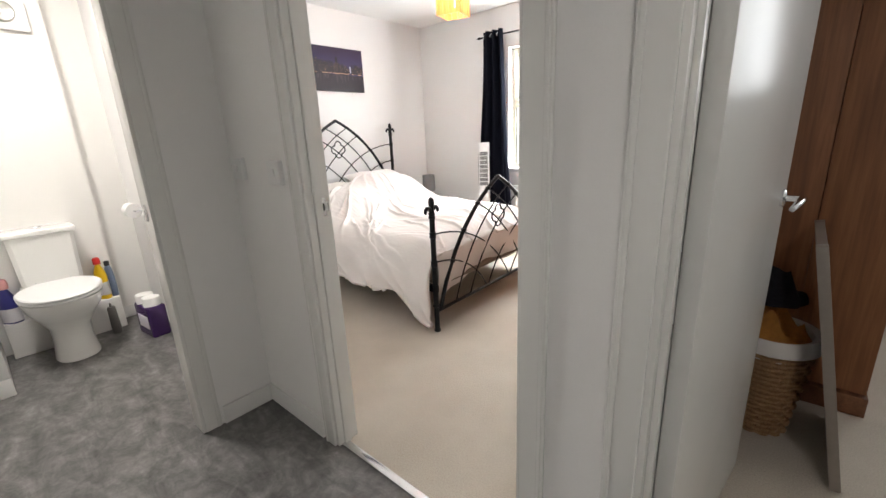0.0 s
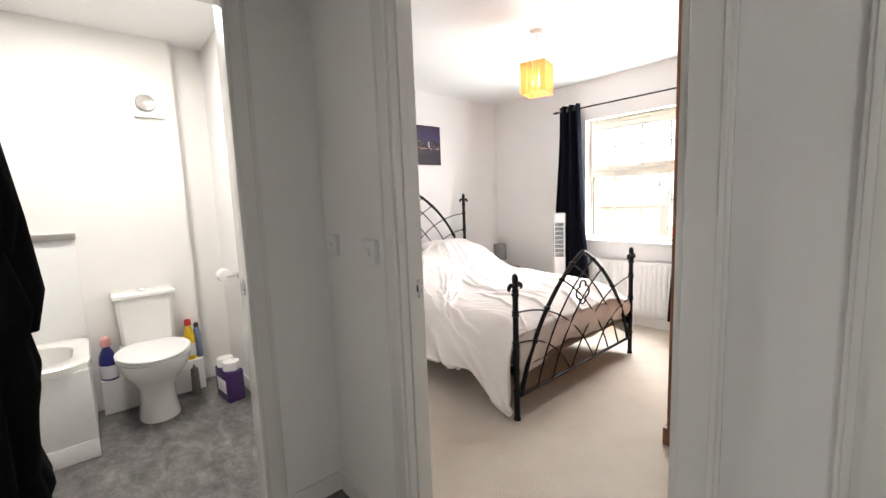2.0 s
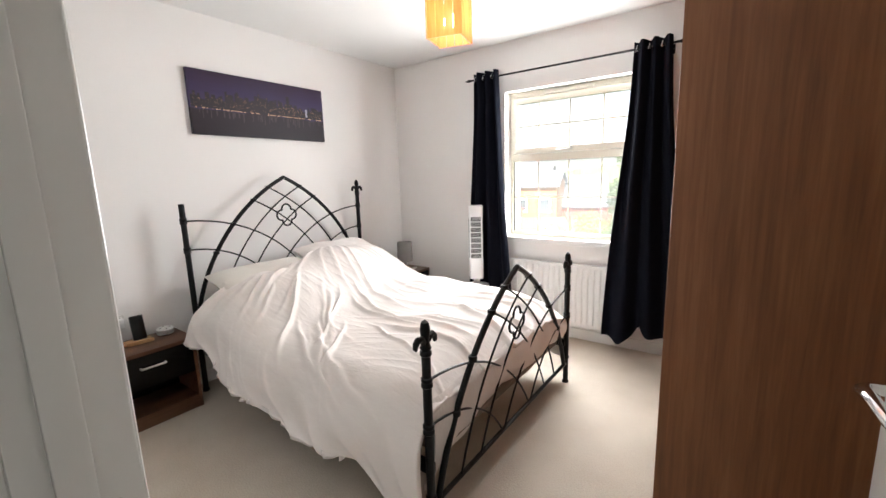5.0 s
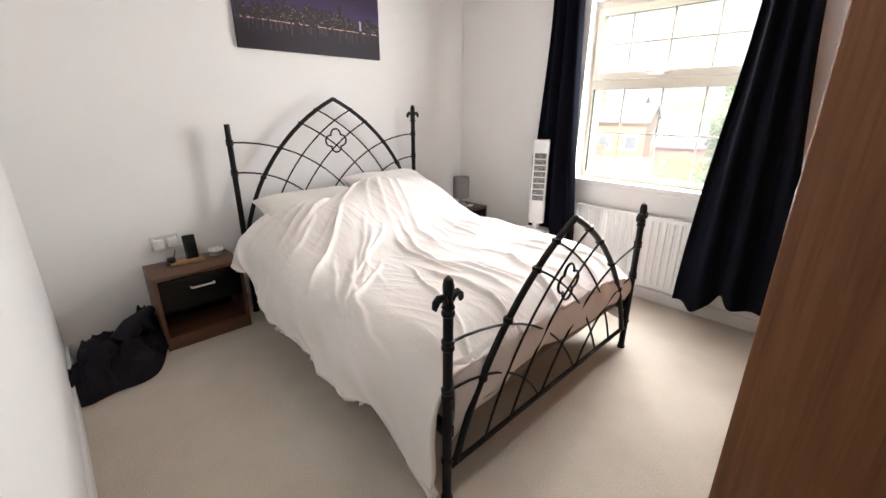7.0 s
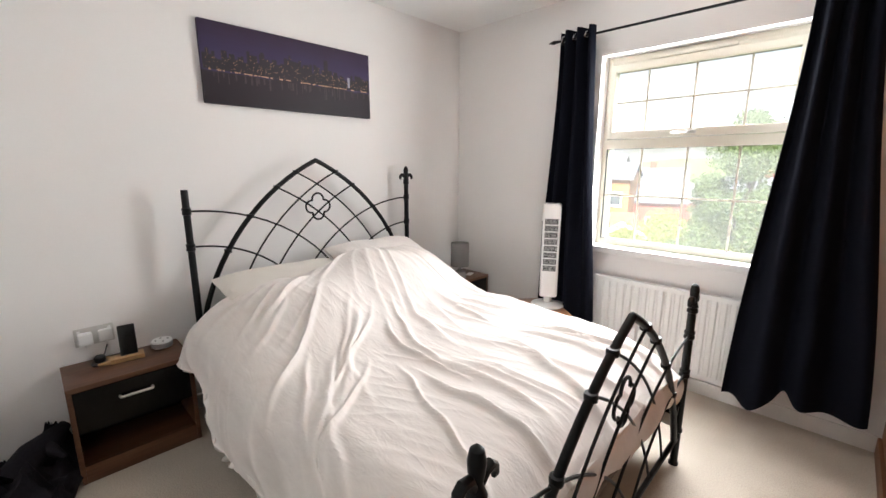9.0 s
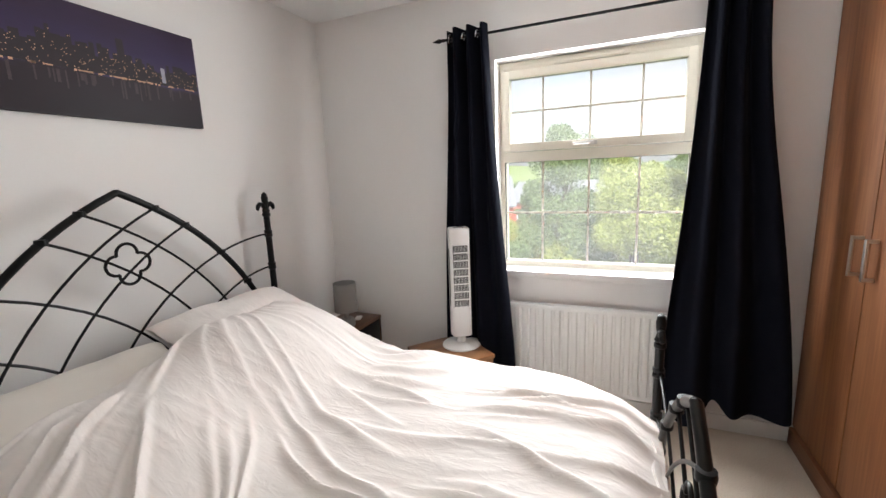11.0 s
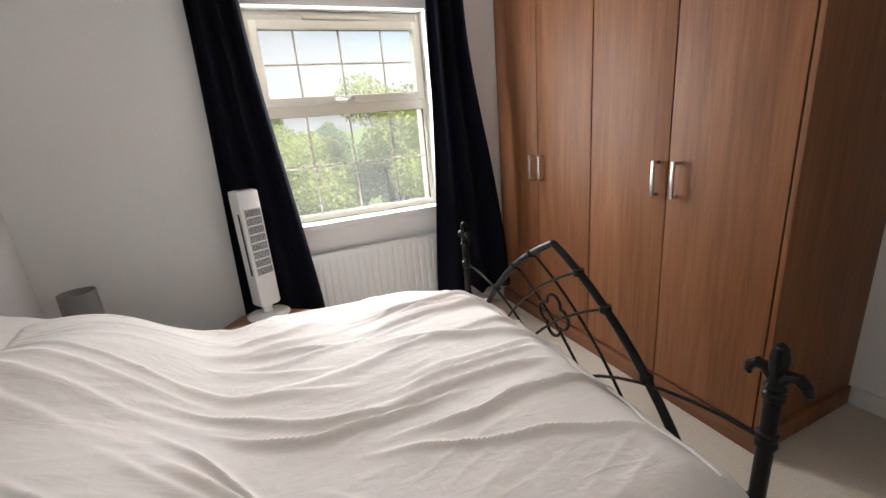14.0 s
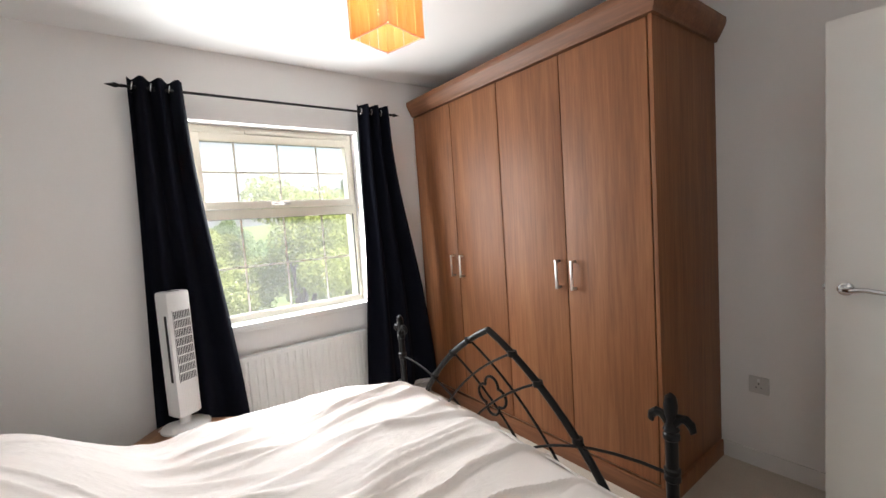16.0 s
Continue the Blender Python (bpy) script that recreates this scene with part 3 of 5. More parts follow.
def wardrobe_unit(y0, y1, near):
    top = thing("wardrobe_unit", "walnut-effect double wardrobe unit with bar handles", "wardrobe", (0, 0, 0), group="fitted wardrobe units")
    ca = part("carcass", box(FX + 0.022, EX - 0.003, y0, y1, 0.092, 2.17, 0.001), WOOD, top)
    w = (y1 - y0 - 0.012) / 2
    for k in range(2):
        a = y0 + 0.003 + k * (w + 0.006)
        d = part("door", box(FX, FX + 0.019, a, a + w, 0.10, 2.165, 0.002), WOOD, top)
        hy = a + w - 0.045 if k == 0 else a + 0.045
        g = box(FX - 0.036, FX - 0.028, hy - 0.0075, hy + 0.0075, 0.965, 1.119, 0.002)
        for hz in (0.972, 1.112):
            box(FX - 0.030, FX + 0.001, hy - 0.006, hy + 0.006, hz - 0.006, hz + 0.006, 0.0015, g)
        part("handle", g, STEEL, d, "brushed nickel bar handle")
    if near:
        part("end_panel", box(FX + 0.004, EX - 0.002, y0 - 0.019, y0 - 0.001, 0.0, 2.172, 0.0015), WOOD, top)
    return top


wardrobe_unit(WY0, MIDY - 0.001, True)
wardrobe_unit(MIDY + 0.001, WY1, False)
plinth = thing("wardrobe_plinth", "walnut-effect plinth along the wardrobe base", "plinth", kind="structure")
part("front_board", box(FX - 0.012, FX + 0.014, WY0 - 0.03, WY1, 0.0, 0.088, 0.003), WOOD_H, plinth)
part("end_board", box(FX + 0.014, EX - 0.016, WY0 - 0.034, WY0 - 0.0195, 0.0, 0.088, 0.003), WOOD, plinth)
cornice = thing("wardrobe_cornice", "walnut-effect moulded cornice on the wardrobe", "cornice", kind="structure")
prof = [(0.02, 0.0), (-0.012, 0.0), (-0.016, 0.012), (-0.024, 0.022), (-0.050, 0.070), (-0.054, 0.088), (-0.054, 0.105), (0.02, 0.105)]


def cornice_run():
    own = bmesh.new()
    rows = []
    for px, pz in prof:
        rows.append([own.verts.new((FX + px, WY1, 2.173 + pz)), own.verts.new((FX + px, WY0 - 0.02 + px, 2.173 + pz)), own.verts.new((EX - 0.002, WY0 - 0.02 + px, 2.173 + pz))])
    n = len(rows)
    for k in range(n):
        a, b = rows[k], rows[(k + 1) % n]
        for j in range(2):
            own.faces.new((a[j], a[j + 1], b[j + 1], b[j]))
    own.faces.new([r[0] for r in rows])
    own.faces.new([r[2] for r in rows][::-1])
    return own


part("moulding", cornice_run(), WOOD_H, cornice, smooth=False)
part("top_board", box(FX + 0.021, EX - 0.003, WY0, WY1, 2.173, 2.19, 0.001), WOOD, cornice)

# ---- bed ----
BW, BL = 1.435, 1.936


def arc(cx, cz, r, a0, a1, n=18):
    return [(cx + r * math.cos(radians(a0 + (a1 - a0) * k / n)), cz + r * math.sin(radians(a0 + (a1 - a0) * k / n))) for k in range(n + 1)]


def clip_low(pts, zmin):
    out = []
    for p, q in zip(pts, pts[1:]):
        if p[1] >= zmin:
            out.append(p)
            if q[1] < zmin:
                f = (p[1] - zmin) / (p[1] - q[1])
                out.append((p[0] + f * (q[0] - p[0]), zmin))
                return out
    out.append(pts[-1])
    return out


def bed_end(name, parent, x, apex, base, post_top, k3, k4, finials, dy=0.0):
    """One iron end: posts, pointed arch, interlaced tracery and quatrefoil, in the plane x."""
    top = part(name, tube([(x, 0.0, base), (x, BW, base)], 0.011), IRON, parent)
    for i, y in enumerate((0.0, BW)):
        pt = post_top if finials[i] else post_top - 0.12
        prof = [(0, 0), (0.021, 0), (0.022, 0.010), (0.0165, 0.018), (0.0165, base + 0.03), (0.021, base + 0.034), (0.021, base + 0.046), (0.0165, base + 0.05)]
        for z in (k4, k3):
            prof += [(0.0165, z - 0.020), (0.0215, z - 0.016), (0.0215, z - 0.006), (0.0185, z), (0.0215, z + 0.006), (0.0215, z + 0.016), (0.0165, z + 0.020)]
        if finials[i]:
            prof += [(0.0165, pt - 0.135), (0.0215, pt - 0.130), (0.0215, pt - 0.118), (0.017, pt - 0.112), (0.0215, pt - 0.104), (0.018, pt - 0.096), (0.013, pt - 0.078), (0.0165, pt - 0.06), (0.0185, pt - 0.035), (0.014, pt - 0.012), (0, pt)]
        else:
            prof += [(0.0165, pt - 0.004), (0.015, pt), (0, pt)]
        po = part("post", lathe(prof, 18, at=(x, y, 0)), IRON, top)
        if finials[i]:
            for s in (-1, 1):
                z = pt - 0.085
                part("leaf", tube([(x, y + s * 0.008, z - 0.002), (x, y + s * 0.022, z + 0.018), (x, y + s * 0.038, z + 0.020), (x, y + s * 0.050, z + 0.010), (x, y + s * 0.055, z - 0.006), (x, y + s * 0.050, z - 0.014)], [0.011, 0.013, 0.0125, 0.012, 0.009, 0.004], steps=10), IRON, po)
    c, R = BW / 2, 1.27
    a0 = 65
    cz = apex - R * math.sin(radians(a0))
    right = clip_low(arc(c - R * math.cos(radians(a0)), cz, R, a0, 5), base)
    left = [(2 * c - y, z) for y, z in right]
    for line in (right, left):
        part("arch", tube([(x, y, z) for y, z in line], 0.0135, steps=12), IRON, top)
    part("apex_cap", lathe([(0, -0.014), (0.012, -0.008), (0.014, 0), (0.009, 0.008), (0, 0.012)], 14, at=(x, c, apex)), IRON, top)
    curves = []
    for d in (0.078, 0.166):
        zt = apex - d
        start = min(left, key=lambda p: abs(p[1] - zt))
        off = (start[0] - c, start[1] - apex)
        curves.append((clip_low([(y + off[0], z + off[1]) for y, z in arc(c - R * math.cos(radians(a0)), cz, R, a0, 5)], base), start))
    for zk, rk in ((k3, 1.0), (k4, 0.66)):
        pts = clip_low(arc(0.0, zk - rk, rk, 90, 5), base)
        node = min(left, key=lambda p: min((p[0] - q[0]) ** 2 + (p[1] - q[1]) ** 2 for q in pts))
        curves.append((pts, node))
    for pts, node in curves:
        for mirror in (0, 1):
            f = (lambda y: 2 * c - y) if mirror else (lambda y: y)
            part("tracery_bar", tube([(x + (0.004 if mirror else -0.004), f(y), z) for y, z in pts], 0.0052, steps=8), IRON, top)
            part("collar", lathe([(0, -0.012), (0.018, -0.011), (0.0195, 0), (0.018, 0.011), (0, 0.012)], 14, at=(x, f(node[0]), node[1])), IRON, top)
    zq = apex - 0.280
    quat = []
    for q in range(4):
        for k in range(-7, 8):
            a = radians(q * 90 + k * 14)
            quat.append((x, c + 0.043 * math.cos(radians(q * 90)) + 0.038 * math.cos(a), zq + 0.043 * math.sin(radians(q * 90)) + 0.038 * math.sin(a)))
    part("quatrefoil", tube(quat, 0.006, steps=8, closed=True), IRON, top)
    top.location.y = dy
    return top


bed = thing("bed", "black iron bed frame with gothic pointed-arch ends", "bed", (-3.335, 1.862, 0), 0)
bed_end("headboard", bed, 0.0, 1.384, 0.33, 1.352, 1.125, 0.943, (0, 1))
bed_end("footboard", bed, BL, 0.912, 0.135, 0.868, 0.635, 0.455, (1, 1), -0.056)
for y in (0.02, BW - 0.02):
    part("side_rail", moved(box(0.0, BL, -0.014, 0.014, 0.255, 0.30, 0.003), pose(0, y, 0, 0, 0, -1.65)), IRON, bed)
part("slat_base", box(0.05, BL - 0.05, 0.06, BW - 0.06, 0.262, 0.288, 0.004), MATTRESS, bed)
solid("mattress", box(0.04, BL - 0.085, 0.035, BW - 0.035, 0.302, 0.50, 0.035, segs=4), MATTRESS, "taupe-sided mattress resting on the iron bed frame", "mattress", (-3.335, 1.848, 0), -0.8)


def bump2(u, v, cu, cv, ru, rv, p=2.0):
    return math.exp(-(abs((u - cu) / ru) ** 2 + abs((v - cv) / rv) ** 2) ** (p / 2))


def bed_point(u, v):
    """Height of the duvet's top over the bed; u from head to foot, v across from the door side."""
    z = 0.560
    z += 0.262 * bump2(u, v, 0.12, 0.735, 0.205, 0.290, 3.2)
    z += 0.220 * bump2(u, v, 0.11, 0.27, 0.23, 0.30, 3.0)
    z += 0.030 * bump2(u, v, 0.42, 0.62, 0.22, 0.27)
    z += 0.040 * bump2(u, v, 0.85, 0.45, 0.20, 0.50)
    z -= 0.060 * smoothstep(0.80, 1.0, v) * smoothstep(0.75, 1.0, u)
    return z


def ridge(x, y, z, p):
    return (1 - min(1, 1.6 * abs(noise.noise((x, y, z))))) ** p


def make_creases():
    """Long creases fanning from the far pillow, as angle, bend, start, end, height and two flanks."""
    rnd, out = random.Random(23), []
    a = -2.0
    while a < 1.5:
        for lo, hi in ((0.14, 0.75), (0.62, 1.35), (1.15, 2.1)):
            low = 0.55 if lo < 0.5 else 1.0
            r0 = lo + rnd.uniform(-0.10, 0.12)
            r1 = hi + rnd.uniform(-0.25, 0.25)
            out.append((a + rnd.uniform(-0.05, 0.05), rnd.uniform(-0.30, 0.22), r0, r1, low * rnd.uniform(0.007, 0.025), rnd.uniform(0.007, 0.011), rnd.uniform(0.013, 0.030)))
            if lo > 0.5:
                out.append((a + rnd.uniform(0.05, 0.12), rnd.uniform(-0.25, 0.18), r0 + 0.1, r1 + 0.05, rnd.uniform(0.006, 0.020), rnd.uniform(0.007, 0.012), rnd.uniform(0.014, 0.032)))
            if lo > 1.0:
                out.append((a + rnd.uniform(0.0, 0.12), rnd.uniform(-0.2, 0.15), r0 + 0.05, r1, rnd.uniform(0.005, 0.014), rnd.uniform(0.006, 0.010), rnd.uniform(0.011, 0.025)))
        a += rnd.uniform(0.10, 0.19)
    return out


CREASES = make_creases()


def folds(x, y):
    """Relief of the creased cover; metres along the bed and across the sheet."""
    du, dv = x - 0.02, y - 0.98
    rad = math.hypot(du, dv)
    ang = math.atan2(dv, du)
    wob = 0.045 * noise.noise((x * 2.6, y * 2.6, 8.0)) + 0.012 * noise.noise((x * 8, y * 8, 3.0))
    tot = 0.0
    for a0, bend, r0, r1, hgt, w0, w1 in CREASES:
        if rad < r0 or rad > r1:
            continue
        f = (rad - r0) / (r1 - r0)
        d = rad * (ang - a0 - bend * (rad - r0)) + wob
        if abs(d) > 0.12:
            continue
        w = w0 if d > 0 else w1
        env = min(1.0, f * 3.5) * min(1.0, (1 - f) * 2.5)
        tot = max(tot, hgt * env * env * (3 - 2 * env) * math.exp(-(d / w) ** 2)) + 0.25 * min(tot, hgt * env * math.exp(-(d / w) ** 2))
    fine = 0.0035 * ridge(x * 3 + 2 * y, y * 15 - 5 * x, 4.2, 2.0) * max(0.0, 0.5 + noise.noise((x * 4, y * 4, 5.0)))
    return 1.15 * tot + fine + 0.014 * noise.noise((x * 2.2, y * 2.6, 9.0)) + 0.005 * noise.noise((x * 6, y * 7, 2.0))


def duvet_mesh():
    U1 = BL - 0.018

    def place(p, q):
        s = (q - 0.5) * 2.9          # beyond 1 the sheet hangs
        v = min(1, max(0, 0.5 + s / 2 * 0.985))
        u = p
        U0 = 0.15 + 0.10 * smoothstep(0.95, 0.45, v) - 0.05 * smoothstep(0.12, 0.0, v) + 0.012 * math.sin(19 * v)
        x = U0 + (U1 - U0) * u
        uu = (x - 0.12) / (U1 - 0.12)
        ztop = bed_point(uu, v)
        crease = folds(x, (0.5 + s / 2 * 0.985) * BW)
        end = smoothstep(0.88, 1.0, u)
        head = smoothstep(0.05, 0.0, u)
        z = ztop - 0.05 * head - 0.075 * end ** 2 + crease
        over = abs(s) - 0.88
        y = v * BW
        if over > 0:
            near = s < 0
            if near:
                hem = 0.31 - 0.085 * smoothstep(0.15, 0.6, u) - 0.165 * smoothstep(0.80, 0.97, u) + 0.10 * smoothstep(0.30, 0.0, u)
            else:
                hem = 0.33 - 0.12 * smoothstep(0.7, 1.0, u) + 0.05 * math.sin(5 * u)
            t = over / 0.57
            drop = (ztop - hem) * (0.10 * min(1, t * 2.2) ** 2 + 0.90 * smoothstep(0.06, 1.0, t) ** 0.92)
            out = 0.108 * math.sin(min(1, t * 1.5) * math.pi / 2) + 0.02 * t
            out += (0.022 * math.sin(u * 17 + 2.5 * noise.noise((u * 3, 2, 1)) + 2.5 * t) + 0.030 * (ridge(u * 7 - 1.2 * t, t * 1.1, 3.0, 2.0) - 0.4)) * smoothstep(0.18, 0.8, t)
            out -= 0.05 * smoothstep(0.75, 1.0, u) * smoothstep(0.4, 1, t)
            edge = 0.0 if near else BW
            yy = (-out + 0.015 if near else BW + out * 0.75 - 0.015)
            k = smoothstep(0, 0.35, t)
            y = edge + (yy - edge) * k + (v * BW - edge) * (1 - k)
            z = ztop - drop - 0.075 * end ** 2 * (1 - t) + crease * (1 - 0.80 * t)
            x += 0.05 * smoothstep(0.6, 1.0, u) * t * (1 if near else 0.3) - 0.03 * t
        return (x, y, z)

    return grid_sheet(300, 360, place)


def duvet_foot():
    def place(p, q):
        y = 0.035 + (BW - 0.07) * p
        ztop = bed_point(1.0, p) - 0.055
        low = 0.285 + 0.03 * math.sin(6 * p + 0.5) - 0.17 * smoothstep(0.42, 0.0, p) + 0.02 * math.sin(17 * p)
        z = ztop + (low - ztop) * q
        x = BL - 0.048 + 0.042 * math.sin(min(1, q * 1.3) * math.pi) ** 0.5 - 0.03 * smoothstep(0.7, 1.0, q) + 0.006 * math.sin(p * 34 + 3 * noise.noise((p * 4, q, 2)) + q)
        return (x, y, z)
    return grid_sheet(70, 16, place, 0.006)


duv = thing("duvet", "rumpled white cotton duvet spread over the bed, one corner trailing", "duvet", (-3.335, 1.848, 0), -0.8)
cov = part("cover", duvet_mesh(), LINEN, duv)
so = cov.modifiers.new("thickness", "SOLIDIFY")
so.thickness, so.offset = 0.02, -1
part("foot_fall", duvet_foot(), LINEN, duv)


def pillow(at, size, tilt, label, mat, seed):
    def place(p, q):
        a, b = (p - 0.5) * 2, (q - 0.5) * 2
        r = (1 - abs(a) ** 3.2) * (1 - abs(b) ** 3.2)
        return a, b, r
    own = bmesh.new()
    n = 26
    lay = []
    for s in (1, -1):
        vs = []
        for i in range(n + 1):
            row = []
            for j in range(n + 1):
                a, b, r = place(i / n, j / n)
                pin = 1 - 0.06 * (1 - abs(b) ** 2) * abs(a) ** 4 - 0.06 * (1 - abs(a) ** 2) * abs(b) ** 4
                h = size[2] * 0.5 * max(0, r) ** 0.45 * s + 0.010 * noise.noise((a * 3 + seed, b * 3, s))
                row.append(own.verts.new((a * size[0] / 2 * pin, b * size[1] / 2 * pin, h)))
            vs.append(row)
        for i in range(n):
            for j in range(n):
                own.faces.new((vs[i][j], vs[i + 1][j], vs[i + 1][j + 1], vs[i][j + 1]))
    bmesh.ops.remove_doubles(own, verts=own.verts, dist=0.004)
    ob = solid("pillow", own, mat, label, "pillow", group="pillows on the bed")
    ob.matrix_basis = pose(-3.335, 1.848, 0, 0, 0, -0.8) @ pose(*at) @ pose(0, 0, 0, 0, tilt, 0)
    return ob


pillow((0.215, 0.43, 0.690), (0.42, 0.70, 0.15), 20, "cream pillow propped at the headboard, half under the duvet", PILLOW, 1)
pillow((0.24, 1.06, 0.575), (0.44, 0.68, 0.16), 10, "cream pillow lying under the duvet by the far bedside table", PILLOW, 5)
pillow((0.200, 1.075, 0.762), (0.40, 0.68, 0.14), 21, "plump white pillow stacked on another pillow", LINEN, 9)

# ---- pendant light ----


def silk_mat():
    m = bpy.data.materials.new("amber_ribbon_shade")
    m.use_nodes = True
    nt = m.node_tree
    out = nt.nodes["Material Output"]
    b = nt.nodes["Principled BSDF"]
    v = coords(nt, (1, 1, 0.1))
    n = noise_tex(nt, v, 60, 3)
    col = ramp(nt, n, [(0.3, (0.92, 0.42, 0.17)), (0.7, (0.95, 0.52, 0.25))])
    nt.links.new(col, b.inputs["Base Color"])
    b.inputs["Roughness"].default_value = 0.6
    tr = nt.nodes.new("ShaderNodeBsdfTranslucent")
    nt.links.new(col, tr.inputs[0])
    mx = nt.nodes.new("ShaderNodeMixShader")
    mx.inputs[0].default_value = 0.62
    nt.links.new(b.outputs[0], mx.inputs[1])
    nt.links.new(tr.outputs[0], mx.inputs[2])
    sheer = nt.nodes.new("ShaderNodeBsdfTransparent")
    weave = nt.nodes.new("ShaderNodeMixShader")
    weave.inputs[0].default_value = 0.10
    nt.links.new(mx.outputs[0], weave.inputs[1])
    nt.links.new(sheer.outputs[0], weave.inputs[2])
    nt.links.new(weave.outputs[0], out.inputs[0])
    return m


def glow_mat(name, color, strength):
    m, nt, b = nodes_of(name)
    b.inputs["Emission Color"].default_value = (*color, 1)
    b.inputs["Emission Strength"].default_value = strength
    b.inputs["Base Color"].default_value = (*color, 1)
    return m


SILK = silk_mat()
BULB = glow_mat("lit_bulb", (1, 0.84, 0.60), 4.0)
pend = thing("pendant_light", "lit pendant with a square amber ribbon shade", "ceiling light", (-1.765, 2.535, 0), 15)
part("ceiling_rose", lathe([(0, H - 0.026), (0.030, H - 0.024), (0.042, H - 0.010), (0.046, H - 0.001), (0, H - 0.001)], 28), PLASTIC, pend)
part("cord", tube([(0, 0, H - 0.02), (0, 0, 2.20)], 0.0035, steps=8), PLASTIC, pend)
part("lamp_holder", lathe([(0, 2.145), (0.019, 2.145), (0.021, 2.16), (0.017, 2.20), (0.010, 2.215), (0, 2.215)], 20), PLASTIC, pend)
bulb = part("bulb", lathe([(0, 2.055), (0.014, 2.058), (0.026, 2.073), (0.029, 2.088), (0.023, 2.112), (0.014, 2.135), (0.012, 2.146), (0, 2.146)], 24), BULB, pend, "lit warm bulb")
bulb.visible_shadow = False
HS, Z0, Z1 = 0.083, 2.0, 2.21
shade_part = part("shade", frame_ring(-HS, HS, -HS, HS, 0.003, -0.0015, 0.0015, 0), STEEL, pend, smooth=False)
shade_part.matrix_basis = pose(0, 0, Z0, 90)
ring2 = part("shade_top_wire", frame_ring(-HS, HS, -HS, HS, 0.003, -0.0015, 0.0015, 0), STEEL, pend, smooth=False)
ring2.matrix_basis = pose(0, 0, Z1 - 0.004, 90)
part("spider", box(-HS, HS, -0.002, 0.002, Z1 - 0.012, Z1 - 0.008, 0), STEEL, pend, smooth=False)
rib_a = box(-0.0205, 0.0205, -0.001, 0.001, Z0, Z1, 0.0004)
rib_mesh = mesh_of(rib_a, "ribbon", SILK)
for side in range(4):
    for k in range(4):
        o = new("ribbon", rib_mesh)
        o.parent = pend
        u = -HS + 0.022 + k * 0.044
        o.matrix_basis = pose(0, 0, 0, 0, 0, 90 * side) @ pose(u, -HS - 0.002 - 0.0012 * (k % 2), 0, 0, 0, random.uniform(-2, 2))

# ---- canvas above the bed ----


def canvas_mat():
    m, nt, b = nodes_of("night_sky_print")
    tc = nt.nodes.new("ShaderNodeTexCoord")
    sep = nt.nodes.new("ShaderNodeSeparateXYZ")
    nt.links.new(tc.outputs["Object"], sep.inputs[0])
    n = noise_tex(nt, coords(nt, (1, 1, 4)), 5, 4)
    ad = nt.nodes.new("ShaderNodeMath")
    ad.operation = "MULTIPLY_ADD"
    ad.inputs[1].default_value = 0.10
    nt.links.new(n, ad.inputs[0])
    nt.links.new(sep.outputs[2], ad.inputs[2])
    nt.links.new(ramp(nt, ad.outputs[0], [(0.05, (0.012, 0.007, 0.014)), (0.21, (0.022, 0.013, 0.022)), (0.225, (0.060, 0.040, 0.115)), (0.32, (0.036, 0.022, 0.080)), (0.45, (0.028, 0.012, 0.040))]), b.inputs["Base Color"])
    b.inputs["Roughness"].default_value = 0.6
    bump(nt, b, noise_tex(nt, coords(nt), 700, 2), 0.3, 0.0006)
    return m


PRINT = canvas_mat()
TOWER = plain("printed_dark_towers", (0.020, 0.014, 0.020), 0.6, var=0.5, grain=60, bumpy=0)
WINDOWS = plain("printed_window_lights", (0.68, 0.40, 0.26), 0.6, var=0.4, grain=80, bumpy=0)
WHITELIT = plain("printed_white_tower", (0.40, 0.40, 0.48), 0.6, var=0.2, grain=80, bumpy=0)
GLINT = plain("printed_water_glints", (0.060, 0.040, 0.050), 0.6, var=0.4, grain=50, bumpy=0)
PW, PH = 1.035, 0.408
pic = thing("canvas_picture", "wide canvas print of a night city skyline above the bed", "picture", (WX, 2.031, 1.671))
part("canvas", box(0.0005, 0.028, 0, PW, 0, PH, 0.003), PRINT, pic)
rnd = random.Random(11)
X0 = 0.0282
bmT, bmL, bmG = bmesh.new(), bmesh.new(), bmesh.new()
y = 0.006
base_z = 0.170
while y < PW - 0.02:
    w = rnd.uniform(0.010, 0.032)
    w = min(w, PW - 0.006 - y)
    hgt = rnd.uniform(0.045, 0.095) * (1 + 0.55 * math.exp(-((y - 0.45) / 0.28) ** 2))
    box(X0 - 0.001, X0 + 0.0006 + rnd.uniform(0, 0.0004), y, y + w, base_z, base_z + hgt, 0, bmT)
    for _ in range(int(w * 500)):
        yy, zz = y + rnd.uniform(0.001, w - 0.003), base_z + rnd.uniform(0.004, hgt - 0.004)
        if rnd.random() < 0.45:
            s = rnd.uniform(0.0016, 0.0034)
            box(X0, X0 + 0.0014, yy, yy + s, zz, zz + s * 1.1, 0, bmL)
    if rnd.random() < 0.5:
        g = rnd.uniform(0.02, 0.07)
        box(X0 - 0.001, X0 + 0.0004, y, y + rnd.uniform(0.003, 0.012), base_z - 0.012 - g, base_z - 0.010, 0, bmG)
    y += w * rnd.uniform(0.7, 1.0)
for yy, ww, hh in ((0.305, 0.016, 0.125), (0.695, 0.026, 0.150), (0.470, 0.040, 0.110)):
    box(X0 - 0.001, X0 + 0.0011, yy, yy + ww, base_z, base_z + hh, 0, bmT)
